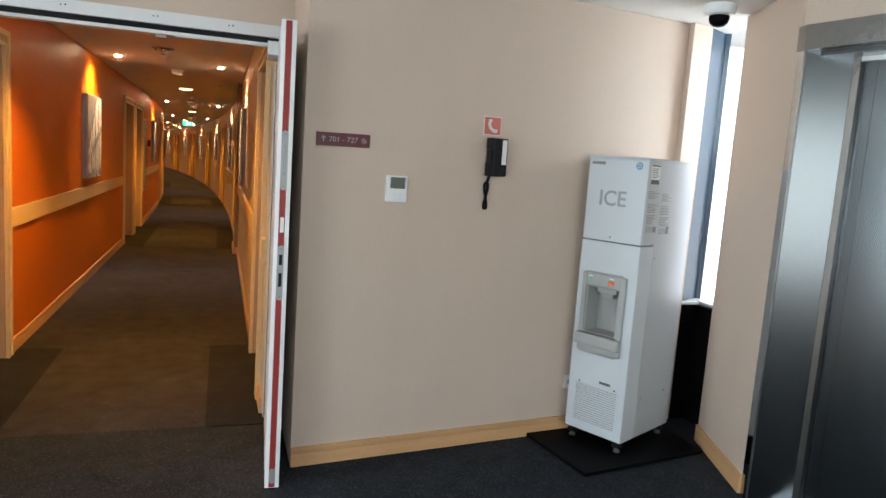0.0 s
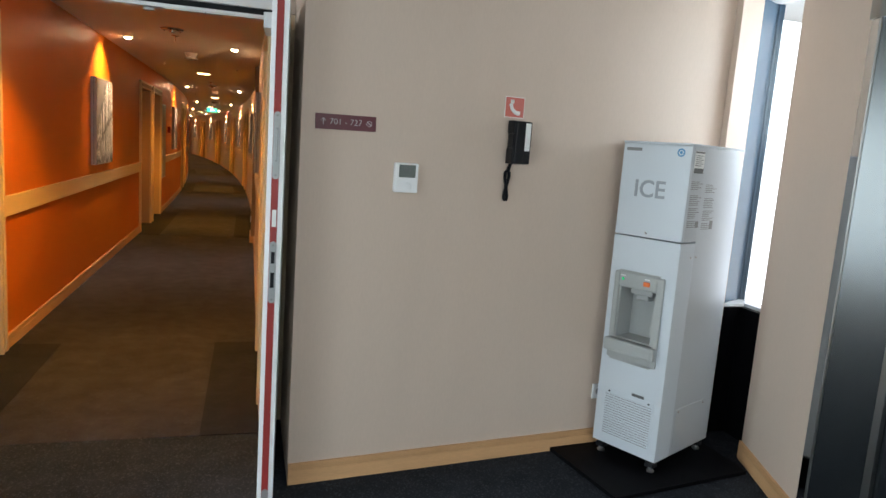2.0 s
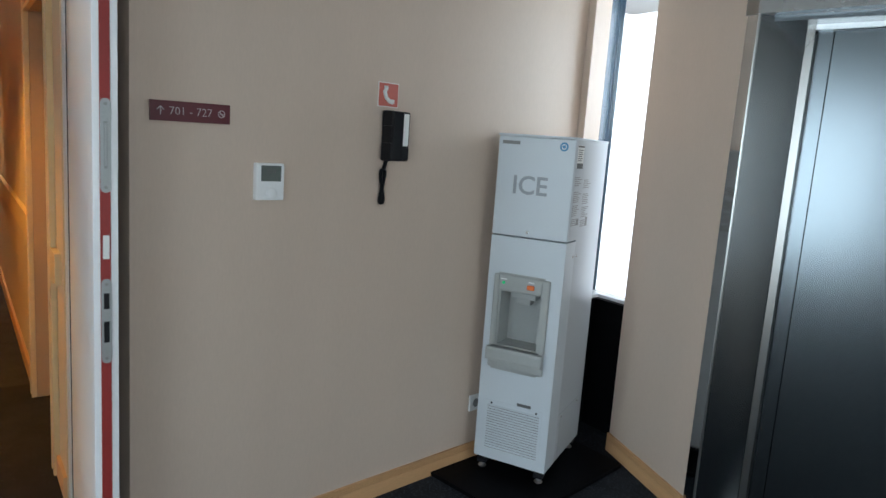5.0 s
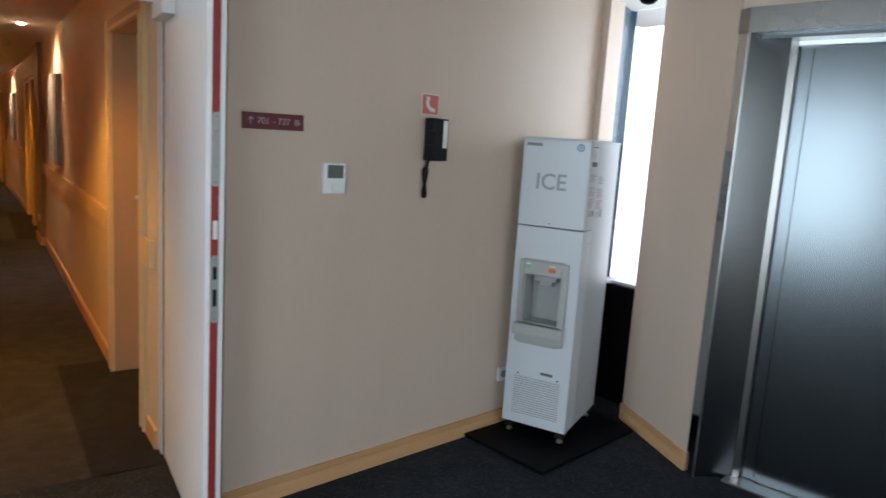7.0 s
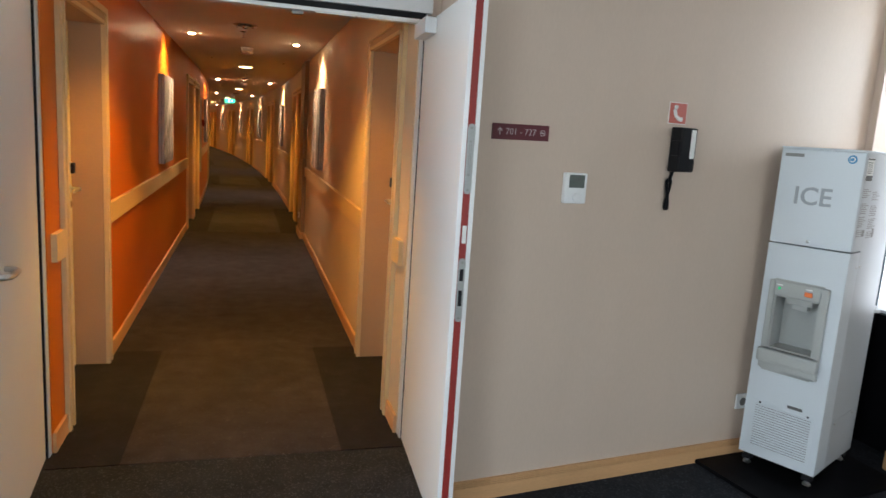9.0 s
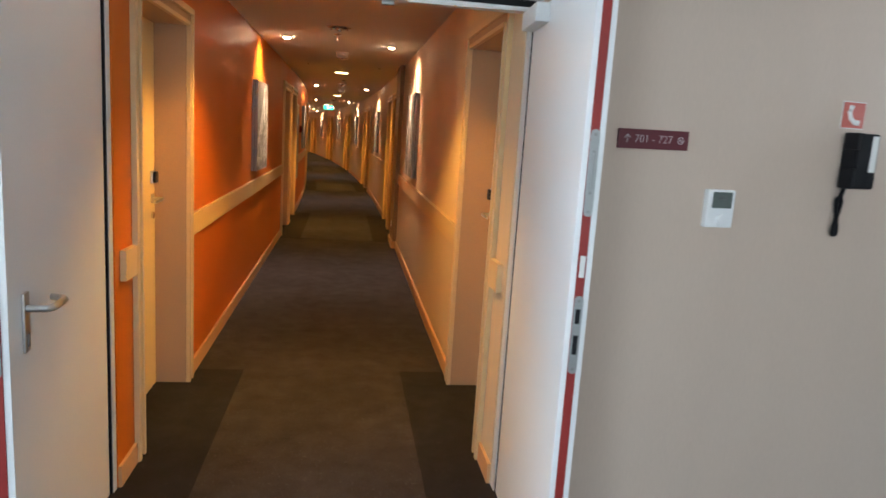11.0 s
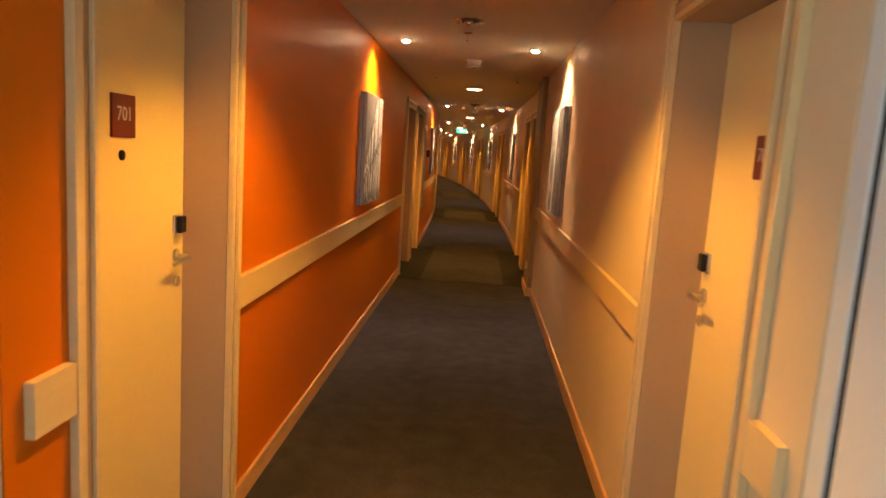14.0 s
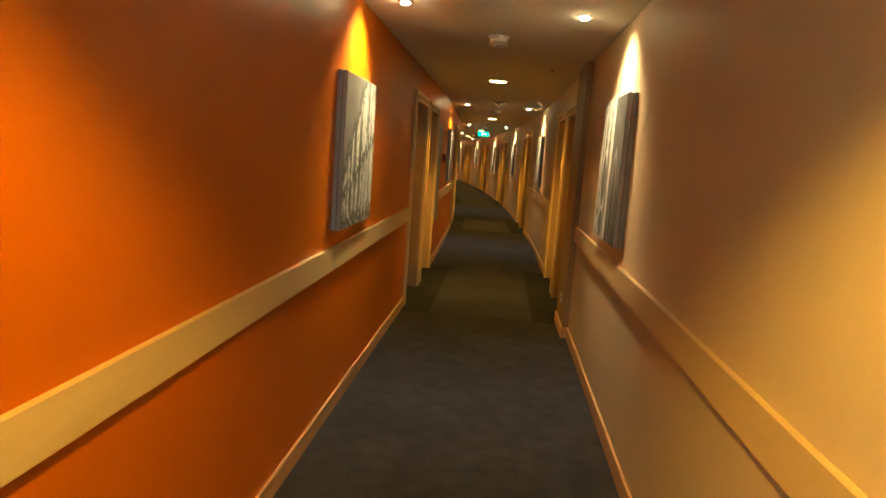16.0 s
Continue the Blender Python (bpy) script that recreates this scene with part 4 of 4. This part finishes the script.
t = thing("wall_telephone", SW @ pose(1.028, 0, 1.548), "black wall telephone with hanging coiled cord", "telephone")
bm = B()
box(bm, -0.034, 0.050, -0.034, 0, -0.098, 0.098, 0.006)
box(bm, -0.034, 0.050, -0.074, -0.030, -0.096, 0.096, 0.009)
part("body", bm, BLACK, t)
bm = B()
box(bm, -0.046, -0.0345, -0.074, -0.016, 0.038, 0.097, 0.004)
box(bm, -0.046, -0.0345, -0.074, -0.016, -0.097, -0.026, 0.004)
box(bm, -0.040, -0.0345, -0.062, -0.024, -0.026, 0.038)
part("handset", bm, BLACK, t, "black handset")
bm = B()
box(bm, 0.016, 0.042, -0.0752, -0.0742, -0.036, 0.088)
part("label", bm, PAPER, t, "white label strip")
bm = B()
box(bm, 0.012, 0.046, -0.0756, -0.0742, -0.088, -0.044, 0.0005)
part("cover_plate", bm, BLACK, t, "small dark cover plate")
bm = B()
pts = []
for i in range(620):
    f = i / 619
    if f < 0.22:
        g = f / 0.22
        cx, cz = -0.018 - 0.010 * g, -0.098 - 0.034 * g
    else:
        g = (f - 0.22) / 0.78
        a = g * 2 * math.pi
        cx, cz = -0.028 - 0.006 * g + 0.008 * math.sin(2 * a), -0.132 - 0.068 * (1 - math.cos(a))
    pts.append((cx + 0.0055 * math.cos(i * 0.9), -0.018 + 0.0055 * math.sin(i * 0.9), cz))
tube(bm, pts, 0.0030, 5)
part("cord", bm, BLACK, t, "coiled black cord", smooth=True)

# ---- ice machine ----
bm = B()
prism(bm, [(1.90, 4.072), (1.978, 3.550), (2.79, 3.690), (2.775, 4.165), (2.66, 4.165)], 0.004, 0.022)
tagged(part("floor_plate", bm, RUBBER), "black plate on the carpet under the ice machine", "floor plate")
IM = pose(2.112, 4.026, 0.022, 0, 0, -63.5)
t = thing("ice_machine", IM, "tall silver grey ice dispenser standing on short legs", "ice machine")
W, D, Z0, Z1, ZS = 0.352, 0.52, 0.064, 1.570, 1.125
bm = B()
box(bm, 0.0, W, 0.135, D, Z0, Z1 - 0.004, 0.003)
box(bm, 0.0, W, 0.020, 0.135, ZS + 0.004, Z1 - 0.004)
body = part("cabinet", bm, MACHSIDE, t, "silver sheet metal cabinet")
bm = B()
box(bm, -0.003, W + 0.003, -0.002, D + 0.002, Z1 - 0.004, Z1 + 0.006, 0.003)
part("top_cover", bm, MACHINE, t)
bm = B()
box(bm, 0.0, W, 0.0, 0.020, ZS + 0.003, Z1 - 0.005, 0.004)
up = part("upper_door", bm, MACHINE, t, "pale grey upper front panel")
# lower front, left open for the dispensing bay
c0, c1, cz0, cz1 = 0.062, 0.268, 0.615, 0.880
bm = B()
rim = [[bm.verts.new((x, y, z)) for x, z in q] for y in (0.0, 0.134) for q in (((0, Z0), (W, Z0), (W, ZS - 0.003), (0, ZS - 0.003)), ((c0, cz0), (c1, cz0), (c1, cz1), (c0, cz1)))]
for i in range(4):
    j = (i + 1) % 4
    for a, b in ((rim[0], rim[1]), (rim[2], rim[3]), (rim[0], rim[2]), (rim[1], rim[3])):
        bm.faces.new((a[i], a[j], b[j], b[i]))
part("lower_front", bm, MACHINE, t, "pale grey lower front panel")
bm = B()
box(bm, c0 + 0.001, c1 - 0.001, 0.115, 0.1345, cz0, cz1)
box(bm, c0 + 0.001, c0 + 0.008, 0.0, 0.115, cz0, cz1)
box(bm, c1 - 0.008, c1 - 0.001, 0.0, 0.115, cz0, cz1)
box(bm, c0 + 0.008, c1 - 0.008, 0.0, 0.115, cz0, cz0 + 0.008)
box(bm, c0 + 0.008, c1 - 0.008, 0.0, 0.115, cz1 - 0.008, cz1)
part("dispensing_bay", bm, GREYP, t, "grey moulded dispensing bay")
bm = B()
b0, b1, bz0, bz1 = 0.035, 0.302, 0.515, 0.950
for q in ((b0, c0, bz0, bz1), (c1, b1, bz0, bz1), (c0, c1, cz1 - 0.004, bz1), (c0, c1, bz0, cz0 + 0.004)):
    box(bm, q[0], q[1], -0.016, -0.0005, q[2], q[3])
bmesh.ops.remove_doubles(bm, verts=bm.verts, dist=0.0001)
bez = part("bezel", bm, GREYP, t, "grey plastic surround with rounded edges")
mod = bez.modifiers.new("round", "BEVEL")
mod.width, mod.segments, mod.limit_method = 0.007, 2, "ANGLE"
bm = B()
box(bm, b0 - 0.004, b1 + 0.004, -0.050, -0.0165, 0.552, 0.620, 0.016)
part("drip_tray", bm, GREYP, t, "grey drip tray")
bm = B()
box(bm, b0 + 0.02, b1 - 0.02, -0.044, -0.018, 0.6202, 0.6212)
part("tray_grid", bm, GREYD, t)
bm = B()
box(bm, 0.105, 0.225, 0.03, 0.10, 0.842, 0.872, 0.004)
box(bm, 0.130, 0.200, 0.04, 0.09, 0.815, 0.842, 0.006)
part("spout", bm, GREYP, t, "grey ice spout")
bm = B()
lathe(bm, [(0.007, 0), (0.007, 0.004), (0.004, 0.006)], pose(0.085, -0.016, 0.915, 90), 12)
part("indicator", bm, GREEN_L, t, "green indicator light", smooth=True)
bm = B()
box(bm, 0.198, 0.232, -0.023, -0.0165, 0.898, 0.920, 0.005)
part("push_button", bm, ORANGE_B, t, "orange push button")
for x in (0.085, 0.215):
    bm = B()
    box(bm, x - 0.014, x + 0.014, -0.0168, -0.0162, 0.929, 0.934)
    part("caption", bm, PAPER, t)
bm = B()
box(bm, 0.040, 0.318, -0.003, -0.0005, 0.112, 0.350)
gr = part("grille", bm, MACHINE, t, "louvred air grille")
for k in range(17):
    z = 0.122 + k * 0.0125
    bm = B()
    v = [bm.verts.new(p) for p in ((0.052, -0.003, z), (0.306, -0.003, z), (0.306, -0.009, z + 0.002), (0.052, -0.009, z + 0.002), (0.052, -0.003, z + 0.0085), (0.306, -0.003, z + 0.0085))]
    for q in ((0, 1, 2, 3), (3, 2, 5, 4), (0, 3, 4), (1, 5, 2)):
        bm.faces.new([v[i] for i in q])
    part("slat", bm, MACHINE, gr)
    bm = B()
    box(bm, 0.052, 0.306, -0.0042, -0.0031, z - 0.0030, z - 0.0006)
    part("slot", bm, GREYD, gr, "dark slot")
for x in (0.070, 0.290):
    bm = B()
    lathe(bm, [(0.005, 0), (0.005, 0.002)], pose(x, -0.003, 0.338, 90), 10)
    part("screw", bm, BLACK, gr)
bm = B()
box(bm, 0.195, 0.262, -0.0045, -0.0032, 0.352, 0.366)
part("caption", bm, PRINT, gr, "small dark label")
lettering("ice_word", "ICE", 0.114, pose(0.160, -0.0008, 1.352), LETTER, up, "grey ICE lettering", bold=0.0016)
bm = B()
lathe(bm, [(0.019, 0), (0.019, 0.0012)], pose(0.300, -0.0003, 1.533, 90), 24)
part("badge", bm, BLUE, up, "round blue badge")
bm = B()
tube(bm, [(0.300 + 0.010 * math.cos(i * 0.628), -0.002, 1.533 + 0.010 * math.sin(i * 0.628)) for i in range(11)], 0.0018, 5)
part("badge_mark", bm, PAPER, up)
bm = B()
box(bm, 0.018, 0.100, -0.0015, -0.0003, 1.531, 1.546)
part("name_plate", bm, GREYD, up, "small grey name plate")
bm = B()
lathe(bm, [(0.006, 0), (0.006, 0.003), (0.004, 0.004)], pose(0.170, 0.0, 1.150, 90), 12)
part("lock", bm, CHROME, up, smooth=True)
# side: labels, service panel, screws
bm = B()
box(bm, W - 0.0002, W + 0.0008, 0.030, 0.120, 1.445, 1.545)
lab = part("rating_label", bm, PAPER, body, "white rating label with dark print")
bm = B()
box(bm, W + 0.0008, W + 0.0014, 0.032, 0.118, 1.445, 1.468)
box(bm, W + 0.0008, W + 0.0014, 0.032, 0.118, 1.536, 1.543)
for k in range(6):
    box(bm, W + 0.0008, W + 0.0012, 0.040, 0.095 + 0.012 * (k % 2), 1.478 + k * 0.009, 1.481 + k * 0.009)
part("print", bm, PRINT, lab)
rnd = random.Random(8)
bm = B()
for c, (y0, ym) in enumerate(((0.026, 0.135), (0.165, 0.275))):
    for k in range(24):
        z = 1.405 - k * 0.0085 - (0.012 if k > 4 else 0) - 0.012 * c
        if k % 7 != 5:
            box(bm, W, W + 0.0007, y0, y0 + (ym - y0) * (0.55 + 0.45 * rnd.random()), z, z + 0.0032)
    box(bm, W, W + 0.0007, ym - 0.03, ym, 1.195 - 0.01 * c, 1.225)
part("instruction_print", bm, GREYD, body, "grey lines of small print")
bm = B()
box(bm, W, W + 0.0025, 0.15, 0.44, 0.10, 0.30, 0.001)
part("service_panel", bm, MACHSIDE, body)
for y, z in ((0.17, 0.285), (0.42, 0.285), (0.10, 1.055), (0.15, 1.055)):
    bm = B()
    lathe(bm, [(0.005, 0), (0.005, 0.002), (0.003, 0.003)], pose(W + 0.002, y, z, 0, 90), 10)
    part("screw", bm, CHROME, body)
bm = B()
box(bm, 0.015, W - 0.015, 0.03, D - 0.02, Z0 - 0.016, Z0)
part("base_frame", bm, BLACK, t, "black base frame")
for x in (0.034, W - 0.034):
    for y in (0.034, D - 0.034):
        bm = B()
        lathe(bm, [(0.017, 0), (0.020, 0.006), (0.013, 0.012), (0.012, 0.026)], pose(x, y, 0), 12)
        part("foot", bm, STEEL, t, "chrome levelling foot", smooth=True)
        bm = B()
        box(bm, x - 0.022, x + 0.022, y - 0.022, y + 0.022, 0.026, Z0 - 0.016, 0.003)
        part("leg", bm, BLACK, t, "short black leg")

# ---- lift ----
t = thing("lift", pose(0, 0, 0), "closed stainless steel lift door in a brushed steel portal", "lift")
bm = B()
C0 = Vector((2.651, 3.203))
prism(bm, [(L0.x, L0.y - 0.001), (C0.x, C0.y), (C0.x + 0.03, C0.y + 0.005), (L0.x + 0.10, L0.y - 0.001)], 0, 2.105)
part("casing", bm, POLISH, t, "narrow polished steel casing strip")
bm = B()
prism(bm, [(C0.x + 0.005, C0.y - 0.004), (LA.x, LA.y), (LA.x + 0.10, LA.y + 0.12), (C0.x + 0.10, C0.y)], 0, 2.105)
part("reveal", bm, LIFT, t, "splayed steel reveal")
bm = B()
prism(bm, [(C0.x - 0.001, C0.y + 0.001), (C0.x + 0.001, C0.y - 0.006), (C0.x + 0.006, C0.y - 0.007), (C0.x + 0.004, C0.y + 0.001)], 0, 2.105)
part("edge_strip", bm, LIFTD, t, "bright steel edge")
bm = B()
hd = [(L0.x - 0.006, L0.y + 0.004), (C0.x - 0.006, C0.y), (LF.x - 0.01, LF.y), (LF.x + 0.06, LF.y), (C0.x + 0.05, C0.y + 0.02)]
prism(bm, hd, 2.105, 2.212)
part("header", bm, LIFTD, t, "brushed steel header")
bm = B()
prism(bm, [(C0.x + 0.05, C0.y + 0.0), (LF.x + 0.06, LF.y), (LE.x + 0.2, LE.y), (LA.x + 0.2, LA.y + 0.12)], 2.082, 2.104)
part("soffit", bm, LIFT, t, "steel soffit")


def along(s0, s1, d0, d1):
    return [tuple(LA + LD * s + LN * d) for s, d in ((s0, d0), (s1, d0), (s1, d1), (s0, d1))]


for nm, q, z0, z1, mt in (("door_frame", (0.0, 0.030, -0.004, 0.10), 0, 2.082, LIFTD), ("slow_panel", (0.031, 0.088, 0.026, 0.06), 0.012, 2.070, LIFT),
                          ("door_panel", (0.094, 1.02, 0.018, 0.06), 0.012, 2.060, LIFT), ("shadow_gap", (0.03, 1.02, 0.07, 0.09), 0, 2.082, BLACK),
                          ("sill", (-0.02, 1.02, -0.09, 0.10), 0.0, 0.008, STEEL), ("door_head", (0.03, 1.02, 0.0, 0.10), 2.062, 2.082, STEEL)):
    bm = B()
    prism(bm, along(*q), z0, z1)
    part(nm, bm, mt, t)
bm = B()
prism(bm, [(LE.x, LE.y), (LF.x, LF.y), (LF.x + 0.1, LF.y), (LE.x + 0.12, LE.y)][::-1], 0, 2.105)
part("reveal", bm, LIFT, t, "splayed steel reveal")

# ---- security camera ----
t = thing("security_camera", pose(2.63, 3.765, HC + 0.002), "white dome security camera with dark bubble under the ceiling", "security camera")
bm = B()
lathe(bm, [(0.078, 0), (0.078, -0.040), (0.070, -0.052), (0.052, -0.056)], k=28)
part("housing", bm, WHITE, t, smooth=True)
bm = B()
lathe(bm, [(0.050, -0.0565), (0.050, -0.075), (0.043, -0.093), (0.028, -0.106), (0.008, -0.111)], k=28)
part("bubble", bm, BLACKW, t, "glossy dark bubble", smooth=True)
